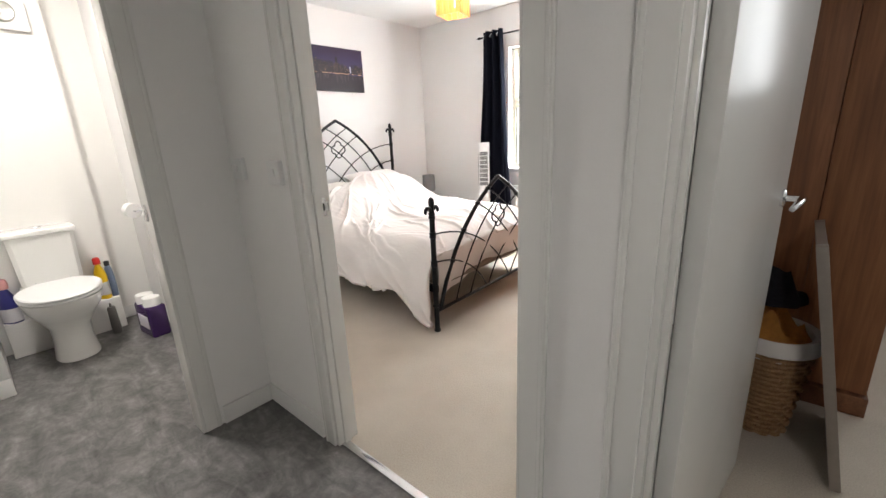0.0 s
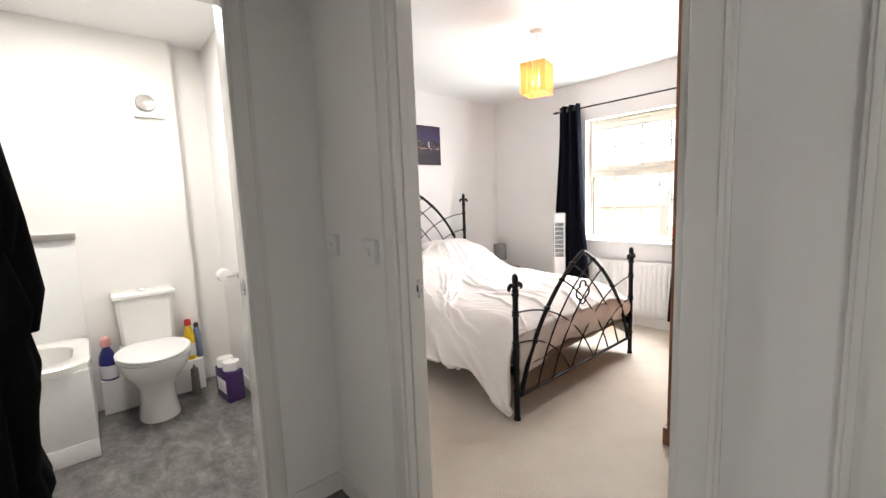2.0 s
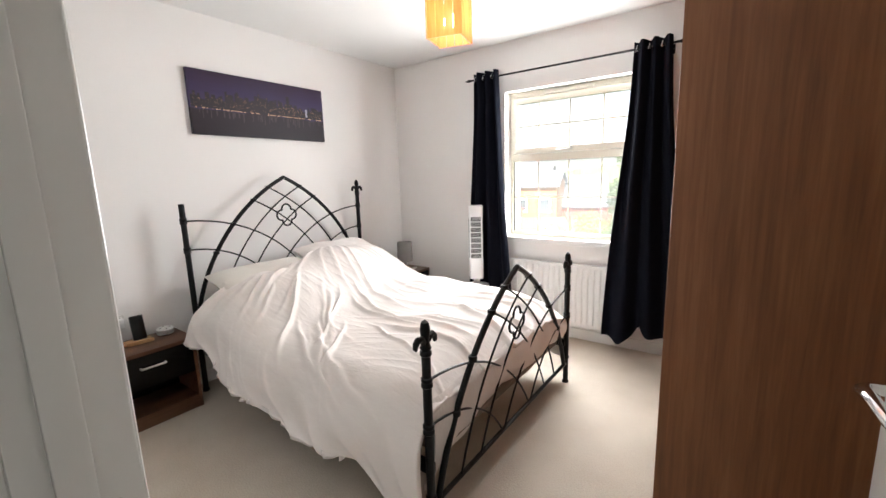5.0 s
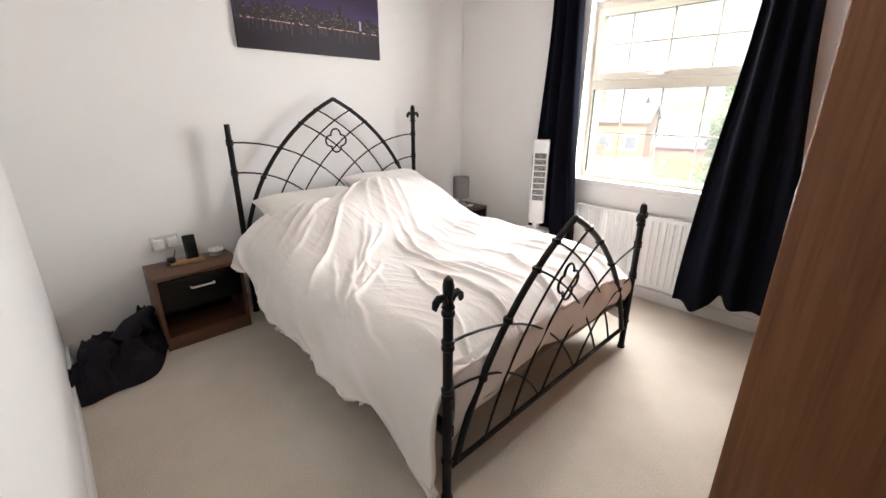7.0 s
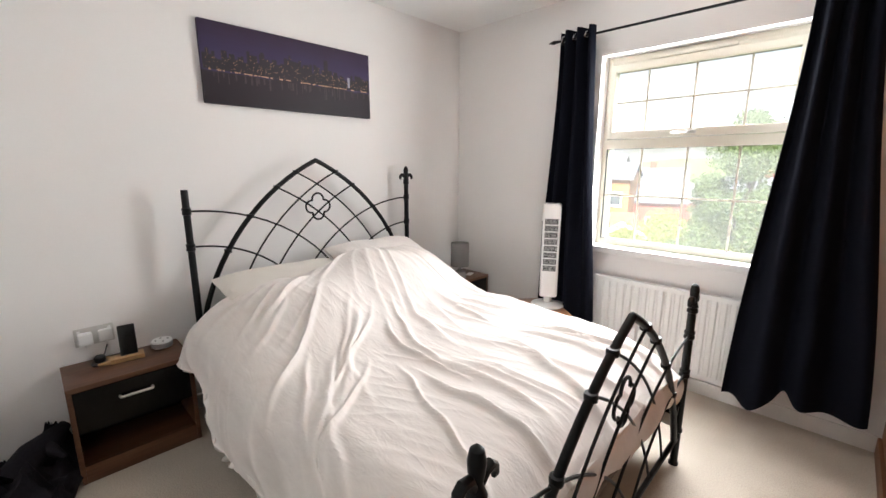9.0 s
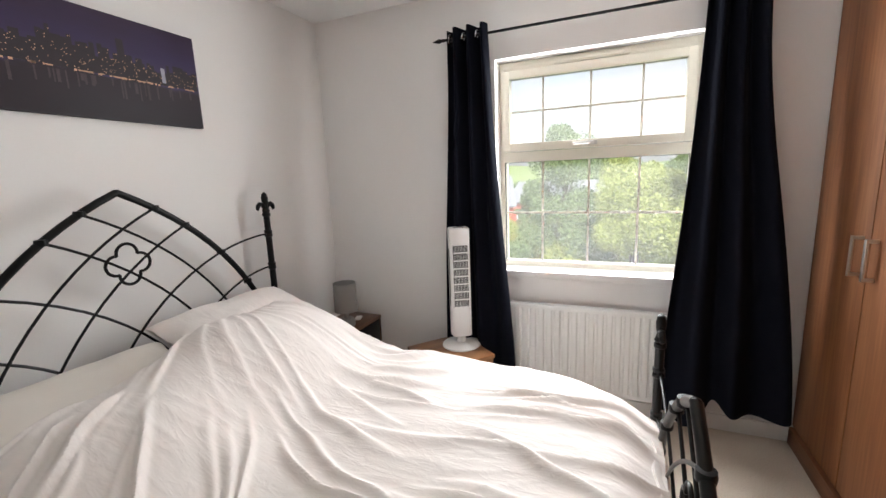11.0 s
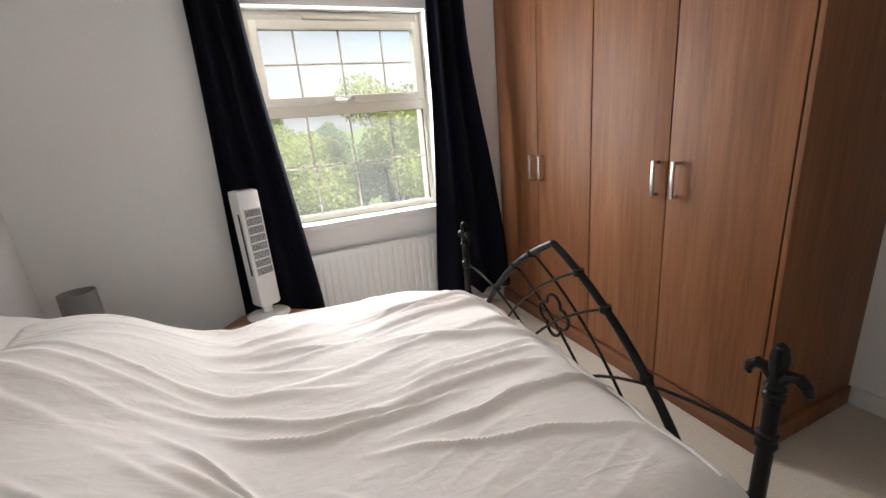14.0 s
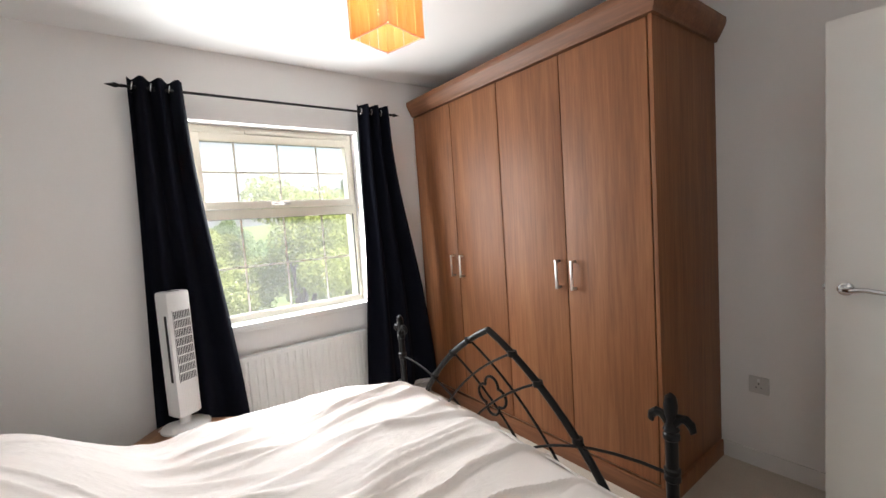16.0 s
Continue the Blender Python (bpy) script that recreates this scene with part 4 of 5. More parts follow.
for k in range(90):
    yy = rnd.uniform(0.01, PW - 0.02)
    box(X0, X0 + 0.0012, yy, yy + rnd.uniform(0.004, 0.014), base_z - 0.004 + rnd.uniform(-0.002, 0.004), base_z + 0.001 + rnd.uniform(0, 0.002), 0, bmL)
tagged(part("printed_skyline", bmT, TOWER, pic, smooth=False), kind="stuff")
tagged(part("printed_light_glow", bmL, WINDOWS, pic, smooth=False), kind="stuff")
tagged(part("printed_water_glow", bmG, GLINT, pic, smooth=False), kind="stuff")
part("printed_white_tower", box(X0 - 0.001, X0 + 0.0016, 0.862, 0.878, base_z + 0.01, base_z + 0.072, 0), WHITELIT, pic, smooth=False)

# ---- bedside tables ----


def bedside(at, turn, label):
    """Open front low, black drawer above; the front looks along its own +x, width along y."""
    top = thing("bedside_table", label, "bedside table", at, turn, group="bedside tables")
    D, W, T = 0.285, 0.46, 0.018
    part("top_board", box(0, D + 0.004, 0, W, 0.425, 0.447, 0.002), WALNUT, top)
    for yy in (0.0, W - T):
        part("side_panel", box(0, D, yy, yy + T, 0, 0.425, 0.001), WALNUT, top)
    part("back_panel", box(0, 0.008, T, W - T, 0.06, 0.424, 0.001), BLACK, top)
    part("shelf", box(0.008, D - 0.004, T, W - T, 0.062, 0.080, 0.001), WALNUT, top)
    part("plinth", box(D - 0.022, D - 0.002, T, W - T, 0.0, 0.080, 0.001), WALNUT, top)
    part("drawer_bottom", box(0.008, D - 0.02, T + 0.003, W - T - 0.003, 0.235, 0.243, 0.001), BLACK, top)
    dr = part("drawer", box(D - 0.020, D + 0.001, T + 0.002, W - T - 0.002, 0.235, 0.421, 0.002), BLACK, top, "black gloss drawer front")
    part("handle", tube([(D, 0.17, 0.355), (D + 0.020, 0.172, 0.355), (D + 0.022, 0.178, 0.355), (D + 0.022, 0.282, 0.355), (D + 0.020, 0.288, 0.355), (D, 0.290, 0.355)], 0.006, steps=8), STEEL, dr, "brushed metal bar handle")
    return top


bedside((-3.444, 1.308, 0), 0, "walnut-effect bedside table with a black gloss drawer")
bedside((-3.375, 3.528, 0), 0, "dark walnut bedside table with a small lamp on it")

spk = thing("smart_speaker", "round white smart speaker on the bedside table", "speaker", (-3.375, 1.692, 0.4475))
part("body", lathe([(0, 0), (0.040, 0), (0.046, 0.006), (0.046, 0.030), (0.043, 0.037), (0, 0.037)], 32), PLASTIC, spk)
part("fabric_band", lathe([(0.0462, 0.007), (0.0470, 0.010), (0.0470, 0.026), (0.0462, 0.029)], 32), GREY, spk)
for a in range(4):
    part("button", lathe([(0, 0), (0.005, 0), (0.005, 0.0012), (0, 0.0012)], 12, at=(0.026 * math.cos(a * 1.57), 0.026 * math.sin(a * 1.57), 0.037)), DARKPLASTIC, spk)

st = thing("phone_stand", "pale wooden phone stand with charging base on the bedside table", "phone stand", (-3.345, 1.545, 0.4475), -6)
part("tray", box(-0.045, 0.045, -0.065, 0.065, 0, 0.011, 0.003), BAMBOO, st)
part("lip", box(0.030, 0.045, -0.065, 0.065, 0.011, 0.020, 0.003), BAMBOO, st)
part("foot", box(-0.050, 0.035, -0.110, -0.066, 0, 0.012, 0.003), BAMBOO, st)
part("charging_post", moved(box(-0.006, 0.006, -0.016, 0.016, 0, 0.07, 0.003), pose(-0.038, 0.01, 0.008, 0, -18)), BAMBOO, st)
ph = thing("phone", "black phone standing upright on its wooden stand", "phone", (-3.352, 1.555, 0.459), -6)
part("case", moved(box(-0.006, 0.006, -0.034, 0.034, 0, 0.145, 0.005), pose(0, 0, 0, 0, -20)), DARKPLASTIC, ph)
part("screen", moved(box(0.0062, 0.0068, -0.031, 0.031, 0.005, 0.14, 0.0002), pose(0, 0, 0, 0, -20)), BLACK, ph)
wt = thing("watch_charger", "small black round charging puck on the bedside table", "charger", (-3.36, 1.445, 0.4475))
part("puck", lathe([(0, 0), (0.034, 0), (0.036, 0.006), (0.030, 0.012), (0, 0.012)], 24), DARKPLASTIC, wt)
part("dial", lathe([(0, 0.012), (0.020, 0.012), (0.022, 0.020), (0.022, 0.034), (0.016, 0.040), (0, 0.040)], 24), DARKPLASTIC, wt)

# ---- electrical plates ----


def plate(name, at, turn, label, category, double=True, switch=False, plugs=()):
    """A wall plate, its face along its own -y."""
    top = thing(name, label, category, at, turn)
    w = 0.073 if double else 0.043
    d = 0.020 if switch else 0.010
    part("plate", box(-w, w, -d, 0, -0.043, 0.043, 0.004), PLASTIC if switch else SOCKET, top)
    if switch:
        part("rocker", moved(box(-0.011, 0.011, -0.005, 0.003, -0.014, 0.014, 0.002), pose(0, -d, 0, 6)), PLASTIC, top)
    else:
        for s in ((-1, 1) if double else (0,)):
            for px, pz, pw, phh in ((0, 0.008, 0.004, 0.008), (-0.011, -0.012, 0.006, 0.004), (0.011, -0.012, 0.006, 0.004)):
                part("pin_hole", box(s * 0.036 + px - pw / 2, s * 0.036 + px + pw / 2, -0.0108, -0.0098, pz - phh / 2, pz + phh / 2, 0), DARKPLASTIC, top)
            part("rocker", box(s * 0.036 + s * 0.020 - 0.006, s * 0.036 + s * 0.020 + 0.006, -0.013, -0.009, 0.018, 0.034, 0.0015), PLASTIC, top)
    for px, depth in plugs:
        pg = part("plug", box(px - 0.026, px + 0.026, -0.010 - depth, -0.010, -0.030, 0.026, 0.007), PLASTIC, top)
        part("strain_relief", tube([(px, -0.012 - depth * 0.6, -0.028), (px, -0.012 - depth * 0.6, -0.045)], [0.006, 0.003]), PLASTIC, pg)
    return top


plate("double_socket", (WX, 1.447, 0.560), 90, "white double wall socket with two plugs in it", "socket", plugs=((-0.036, 0.045), (0.038, 0.028)))
plate("wall_socket", (EX, 1.985, 0.432), -90, "white single wall socket low on the bedroom wall", "socket", False)
plate("light_switch", (-1.220, HY, 1.113), 0, "white single light switch on the hall wall", "light switch", False, True)
plate("light_switch", (-1.512, HY, 1.122), 0, "white single light switch in the hall corner", "light switch", False, True)
cable = tube([(WX + 0.045, 1.484, 0.515), (WX + 0.055, 1.470, 0.48), (WX + 0.075, 1.455, 0.458), (WX + 0.085, 1.445, 0.4545), (-3.372, 1.450, 0.4535)], 0.0028, steps=6)
solid("charging_cable", cable, DARKPLASTIC, "thin black charging cable from the wall socket", "cable")

# ---- table lamp on the far bedside table ----
tl = thing("table_lamp", "small grey table lamp, unlit, on the bedside table", "table lamp", (-3.188, 3.735, 0.4475))
part("base", lathe([(0, 0), (0.046, 0), (0.048, 0.006), (0.047, 0.03), (0.036, 0.046), (0.014, 0.052), (0.010, 0.09), (0, 0.09)], 28), GREY, tl)
part("stem", lathe([(0, 0.09), (0.006, 0.09), (0.006, 0.16), (0, 0.16)], 12), STEEL, tl)
sh = lathe([(0.066, 0.090), (0.064, 0.255)], 36)
bmesh.ops.delete(sh, geom=[f for f in sh.faces if len(f.verts) > 4], context="FACES_ONLY")
bmesh.ops.solidify(sh, geom=sh.faces[:], thickness=0.002)
part("shade", sh, GREY, tl)
tl.scale = (1.14, 1.14, 1.14)
solid("small_card", box(-0.02, 0.02, -0.035, 0.035, 0, 0.012, 0.003), PLASTIC, "small white plastic case on the bedside table", "case", (-3.19, 3.865, 0.4475), 20)

# ---- side table and tower fan ----
tb = thing("side_table", "low square orange-brown wooden side table", "side table", (-2.445, 3.700, 0), 51)
part("tabletop", box(-0.19, 0.19, -0.19, 0.19, 0.363, 0.387, 0.005), OAK, tb)
part("apron", box(-0.165, 0.165, -0.165, 0.165, 0.31, 0.3625, 0.003), OAK, tb)
for sx in (-1, 1):
    for sy in (-1, 1):
        part("leg", box(sx * 0.165 - 0.018, sx * 0.165 + 0.018, sy * 0.165 - 0.018, sy * 0.165 + 0.018, 0, 0.3623, 0.003), OAK, tb)


def tower_fan(at, turn):
    top = thing("tower_fan", "white tower fan with a slatted grille, on the side table", "fan", at, turn)
    part("base", lathe([(0, 0), (0.108, 0), (0.115, 0.005), (0.113, 0.012), (0.080, 0.022), (0.045, 0.030), (0, 0.030)], 40), PLASTIC, top)
    part("neck", lathe([(0, 0.028), (0.030, 0.028), (0.027, 0.050), (0.027, 0.085), (0, 0.085)], 28), PLASTIC, top)
    own = bmesh.new()
    outline = [(-0.036, -0.056), (0.036, -0.056), (0.050, -0.046), (0.054, -0.010), (0.050, 0.040), (0.028, 0.056), (-0.028, 0.056), (-0.050, 0.040), (-0.054, -0.010), (-0.050, -0.046)]
    rows = []
    for z, f in ((0.074, 0.90), (0.080, 1.0), (0.70, 1.0), (0.712, 0.97), (0.716, 0.90)):
        rows.append([own.verts.new((x * f * 1.13, y * f * 1.06, z)) for x, y in outline])
    for lo, hi in zip(rows, rows[1:]):
        for k in range(len(outline)):
            j = (k + 1) % len(outline)
            own.faces.new((lo[k], lo[j], hi[j], hi[k]))
    own.faces.new(rows[0][::-1])
    own.faces.new(rows[-1])
    part("body", own, PLASTIC, top)
    gr = part("grille_recess", box(-0.044, 0.044, -0.0612, -0.0585, 0.255, 0.625, 0.0005), DARKPLASTIC, top, "dark recess behind the fan grille")
    for k in range(11):
        x = -0.0425 + 0.085 * k / 10
        part("grille_bar", box(x - 0.0009, x + 0.0009, -0.0642, -0.0605, 0.255, 0.625, 0.0003), PLASTIC, gr)
    for k in range(9):
        z = 0.257 + 0.366 * k / 8
        part("louvre", box(-0.0435, 0.0435, -0.0640, -0.0608, z - 0.0035, z + 0.0035, 0.0004), PLASTIC, gr)
    for k in range(9):
        x = -0.035 + 0.070 * k / 8
        part("flute", box(x - 0.0015, x + 0.0015, -0.0608, -0.0588, 0.095, 0.245, 0.0004), PLASTIC, top)
    part("side_slot", box(-0.0622, -0.056, -0.032, -0.018, 0.26, 0.60, 0.001), DARKPLASTIC, top)
    part("side_slot", box(0.056, 0.0622, -0.032, -0.018, 0.26, 0.60, 0.001), DARKPLASTIC, top)
    part("control_panel", box(-0.030, 0.030, -0.030, 0.020, 0.7155, 0.7185, 0.001), GREY, top)
    return top


tower_fan((-2.405, 3.795, 0.3875), 30)
solid("fan_cable", tube([(-2.43, 3.84, 0.395), (-2.52, 3.83, 0.392), (-2.60, 3.80, 0.30), (-2.64, 3.83, 0.15), (-2.70, 3.94, 0.01)], 0.003, steps=6), PLASTIC, "thin white power cable of the tower fan", "cable")

# ---- heap of clothes by the door wall ----


def heap(w, d, h, seed):
    def place(p, q):
        a, b = (p - 0.5) * 2, (q - 0.5) * 2
        r = math.hypot(a, b)
        ang = math.atan2(b, a)
        rim = 0.86 + 0.22 * noise.noise((math.cos(ang) * 1.3, math.sin(ang) * 1.3, seed))
        s = max(abs(a), abs(b)) / max(r, 1e-6) if r else 1
        rr = r * s * rim
        x, y = rr * math.cos(ang) * w / 2, rr * math.sin(ang) * d / 2
        f = max(0, 1 - (r * s) ** 2.2)
        wx = x + 0.05 * noise.noise((x * 7, y * 7, seed + 2))
        wy = y + 0.05 * noise.noise((x * 7, y * 7, seed + 5))
        rid = max(0.0, 1 - 1.5 * abs(noise.noise((wx * 5 + seed, wy * 13 + 3 * wx, 0.3))))
        rid2 = max(0.0, 1 - 1.5 * abs(noise.noise((wx * 17 - 4 * wy, wy * 9 + seed, 1.3))))
        z = h * f ** 0.7 * (0.42 + 0.75 * noise.noise((x * 5, y * 5, seed))) + f ** 0.4 * (0.34 * h * rid ** 2.5 + 0.20 * h * rid2 ** 3)
        return (x, y, max(0.003, z))
    return grid_sheet(96, 96, place)


hp = thing("clothes_heap", "heap of dark clothes dropped on the carpet", "clothes", (-3.20, 1.095, 0), -33)
part("garment", heap(0.72, 0.50, 0.20, 4.0), CLOTH, hp)
for px, py, pw, pd, ph_, rot, sd in ((-0.14, 0.06, 0.40, 0.30, 0.22, 40, 7.0), (0.16, -0.05, 0.44, 0.26, 0.16, -25, 12.0), (-0.05, -0.12, 0.46, 0.24, 0.13, 15, 17.0)):
    part("garment", moved(heap(pw, pd, ph_, sd), pose(px, py, 0.035, 0, 0, rot)), CLOTH, hp)
sl = part("sleeve", tube([(0.02, 0.0, 0.12), (0.10, -0.06, 0.09), (0.20, -0.09, 0.05), (0.30, -0.10, 0.030)], [0.055, 0.05, 0.042, 0.026], steps=14), CLOTH, hp)
part("sleeve", tube([(0.00, 0.02, 0.13), (-0.08, 0.05, 0.185), (-0.15, 0.08, 0.20), (-0.215, 0.095, 0.225)], [0.06, 0.055, 0.045, 0.022], steps=14), CLOTH, hp)
part("collar", tube([(-0.08, 0.04, 0.17), (-0.10, 0.10, 0.19), (-0.08, 0.16, 0.15)], [0.03, 0.03, 0.012], steps=12), CLOTH, hp)

# ---- bathroom ----
YELLOW = plain("yellow_plastic", (0.78, 0.50, 0.01), 0.3, var=0.05, bumpy=0.03)
RED = plain("red_plastic", (0.55, 0.02, 0.015), 0.3, var=0.05, bumpy=0.03)
BLUE = plain("deep_blue_plastic", (0.025, 0.025, 0.16), 0.3, var=0.08, bumpy=0.03)
SLATEBLUE = plain("grey_blue_plastic", (0.14, 0.18, 0.27), 0.3, var=0.08, bumpy=0.03)
PINK = plain("pale_pink_plastic", (0.72, 0.36, 0.33), 0.35, var=0.05, bumpy=0.03)
PURPLE = plain("purple_print_film", (0.055, 0.020, 0.110), 0.25, var=0.25, grain=30, bumpy=0.2)
LABELW = plain("white_label", (0.72, 0.70, 0.72), 0.35, var=0.05, bumpy=0.03)
TISSUE = plain("white_tissue", (0.82, 0.81, 0.79), 0.95, var=0.02, grain=200, bumpy=0.4)

structure("wall_boxing", box(-3.40, -3.375, -1.3, 0.59, 0, H), BATHWALL, "white boxed-in bathroom wall behind the toilet", "wall")
structure("pipe_boxing", box(-3.375, -3.27, 0.0, 0.575, 0, 0.222, 0.004), BATHWALL, "low white pipe boxing behind the toilet", "boxing")


def toilet(at):
    """Close-coupled pan, cistern, seat and button; the front looks along its own +x."""
    top = thing("toilet", "white close-coupled toilet with its lid down", "toilet", at)
    own = bmesh.new()
    rows = []
    for z, cx, a, b in ((0.0, 0.27, 0.150, 0.105), (0.02, 0.27, 0.148, 0.103), (0.12, 0.275, 0.130, 0.090), (0.20, 0.28, 0.135, 0.095), (0.27, 0.295, 0.180, 0.130), (0.33, 0.305, 0.225, 0.165), (0.385, 0.31, 0.250, 0.180), (0.40, 0.31, 0.252, 0.182)):
        row = []
        for k in range(40):
            t = 2 * math.pi * k / 40
            c, s = math.cos(t), math.sin(t)
            ex = a * (1.0 if c > 0 else 0.85)
            row.append(own.verts.new((cx + ex * math.copysign(abs(c) ** 0.85, c), b * math.copysign(abs(s) ** 0.85, s), z)))
        rows.append(row)
    for lo, hi in zip(rows, rows[1:]):
        for k in range(40):
            j = (k + 1) % 40
            own.faces.new((lo[k], lo[j], hi[j], hi[k]))
    own.faces.new(rows[0][::-1])
    own.faces.new(rows[-1])
    part("pan", own, CERAMIC, top)
    part("pan_shelf", box(-0.002, 0.16, -0.15, 0.15, 0.35, 0.404, 0.02, segs=3), CERAMIC, top)
    for nm, z0, z1, f in (("seat", 0.402, 0.420, 1.0), ("lid", 0.421, 0.440, 1.01)):
        prof = [(0, z0), (0.97 * f, z0), (1.0 * f, z0 + 0.006), (1.0 * f, z1 - 0.007), (0.96 * f, z1), (0, z1 + 0.004)]
        bm = lathe(prof, 44)
        for v in bm.verts:
            c = v.co.x
            v.co.x = 0.335 + (0.242 if c > 0 else 0.20) * c
            v.co.y *= 0.184
        part(nm, bm, PLASTIC, top)
    for s in (-1, 1):
        part("seat_hinge", lathe([(0, -0.03), (0.012, -0.03), (0.012, 0.03), (0, 0.03)], 14, at=(0.150, s * 0.075, 0.418)), CHROME, top)
    bm = bmesh.new()
    rows = []
    for z, hw, d in ((0.40, 0.128, 0.150), (0.43, 0.136, 0.158), (0.72, 0.147, 0.172), (0.725, 0.147, 0.172)):
        rows.append([bm.verts.new(p) for p in ((0, -hw, z), (d * 0.9, -hw, z), (d, -hw * 0.86, z), (d * 1.04, 0, z), (d, hw * 0.86, z), (d * 0.9, hw, z), (0, hw, z))])
    for lo, hi in zip(rows, rows[1:]):
        for k in range(7):
            bm.faces.new((lo[k], lo[(k + 1) % 7], hi[(k + 1) % 7], hi[k]))
    bm.faces.new(rows[0][::-1])
    bm.faces.new(rows[-1])
    part("cistern", bm, CERAMIC, top)
    cl = part("cistern_lid", box(-0.002, 0.188, -0.160, 0.160, 0.726, 0.758, 0.011, segs=4), CERAMIC, top)
    part("flush_button", lathe([(0, 0.757), (0.030, 0.757), (0.030, 0.764), (0.024, 0.772), (0, 0.774)], 28, at=(0.09, 0, 0)), CHROME, cl)
    return top


toilet((-3.373, 0.270, 0)).scale = (1.10, 1.05, 1.02)

bath = thing("bath", "white bath with plain front panel and splash board", "bath", (0, 0, 0))
bb = bmesh.new()
X0b, X1b, Y0b, Y1b = -3.372, -2.72, -1.29, -0.022
rim = []
for inset, z in ((0.0, 0.478), (0.0, 0.512), (0.006, 0.518), (0.055, 0.518), (0.075, 0.506), (0.12, 0.20), (0.18, 0.15)):
    row = []
    for k in range(48):
        t = 2 * math.pi * (k + 0.5) / 48
        c, s = math.cos(t), math.sin(t)
        p = 10 if inset < 0.05 else 4
        rr = (abs(c) ** p + abs(s) ** p) ** (-1 / p)
        row.append(bb.verts.new(((X0b + X1b) / 2 + ((X1b - X0b) / 2 - inset) * c * rr, (Y0b + Y1b) / 2 + ((Y1b - Y0b) / 2 - inset) * s * rr, z)))
    rim.append(row)
for lo, hi in zip(rim, rim[1:]):
    for k in range(48):
        bb.faces.new((lo[k], lo[(k + 1) % 48], hi[(k + 1) % 48], hi[k]))
bb.faces.new(rim[-1])
part("tub", bb, CERAMIC, bath)
part("front_panel", box(-2.757, -2.735, Y0b, Y1b - 0.010, 0.10, 0.480, 0.004), PLASTIC, bath)
part("kick_board", box(-2.757, -2.731, Y0b, Y1b - 0.010, 0.0, 0.098, 0.003), PLASTIC, bath)
part("end_panel", box(X0b + 0.005, -2.758, Y1b - 0.028, Y1b - 0.012, 0.0, 0.480, 0.003), PLASTIC, bath)
sp = thing("splash_board", "white splash board with dark metal trim above the bath", "splash board")
part("board", box(-3.374, -3.362, -1.29, -0.030, 0.519, 1.130, 0.002), PLASTIC, sp)
part("trim", box(-3.375, -3.335, -1.29, -0.020, 1.131, 1.172, 0.003), STEEL, sp)

ev = thing("extractor_fan", "square white extractor fan with a round grille", "extractor fan", (-3.374, 0.435, 1.985))
part("housing", box(0, 0.030, -0.085, 0.085, -0.080, 0.080, 0.008), PLASTIC, ev)
ring = lathe([(0.036, 0), (0.056, 0), (0.056, 0.010), (0.048, 0.016), (0.036, 0.012)], 36)
part("ring", moved(ring, pose(0.030, -0.020, 0.012, 0, 90)), STEEL, ev, "grey metal ring")
part("cap", moved(lathe([(0, 0), (0.034, 0), (0.030, 0.010), (0, 0.013)], 32), pose(0.030, -0.020, 0.012, 0, 90)), PLASTIC, ev)

tr = thing("toilet_roll_holder", "chrome wall holder with a toilet roll on it", "toilet roll holder", (-3.06, HY - 0.002, 0.825))
part("rose", moved(lathe([(0, 0), (0.024, 0), (0.024, 0.008), (0, 0.010)], 24), pose(0.07, 0, 0, 90)), CHROME, tr)
part("arm", tube([(0.07, -0.008, 0), (0.07, -0.065, 0), (0.06, -0.072, 0), (-0.07, -0.072, 0)], 0.006), CHROME, tr)
part("roll", moved(lathe([(0, -0.05), (0.046, -0.05), (0.046, 0.05), (0, 0.05)], 30), pose(0.0, -0.072, 0, 0, 90)), TISSUE, tr)


def bottle(name, at, prof, mat, cap_prof, cap_mat, label, squash=(1, 0.72), band=None):
    top = thing(name, label, "bottle", at, 20)
    part("body", lathe(prof, 24, squash=squash), mat, top)
    part("cap", lathe(cap_prof, 20), cap_mat, top)
    if band:
        part("label", lathe(band, 24, squash=squash), LABELW, top)
    return top


bottle("bleach_bottle", (-3.325, 0.508, 0.222), [(0, 0), (0.042, 0), (0.045, 0.01), (0.045, 0.15), (0.039, 0.19), (0.020, 0.235), (0.016, 0.25), (0, 0.25)], YELLOW,
       [(0.017, 0.245), (0.021, 0.245), (0.021, 0.280), (0.014, 0.290), (0, 0.290)], RED, "yellow bleach bottle with a red cap on the boxing", band=[(0.0455, 0.03), (0.0460, 0.04), (0.0460, 0.11), (0.0455, 0.12)])
bottle("cleaner_bottle", (-3.335, 0.560, 0.222), [(0, 0), (0.030, 0), (0.032, 0.01), (0.032, 0.16), (0.026, 0.20), (0.014, 0.225), (0, 0.225)], SLATEBLUE,
       [(0.012, 0.22), (0.016, 0.22), (0.016, 0.25), (0, 0.255)], DARKPLASTIC, "grey-blue cleaner bottle beside the yellow one")
bottle("spray_bottle", (-3.325, 0.050, 0.222), [(0, 0), (0.060, 0), (0.063, 0.01), (0.063, 0.11), (0.056, 0.15), (0.028, 0.20), (0.018, 0.215), (0, 0.215)], BLUE,
       [(0.017, 0.21), (0.026, 0.212), (0.029, 0.24), (0.024, 0.265), (0.012, 0.275), (0, 0.276)], PINK, "blue spray bottle with a pink head beside the toilet", band=[(0.0635, 0.01), (0.0640, 0.015), (0.0640, 0.09), (0.0635, 0.095)])
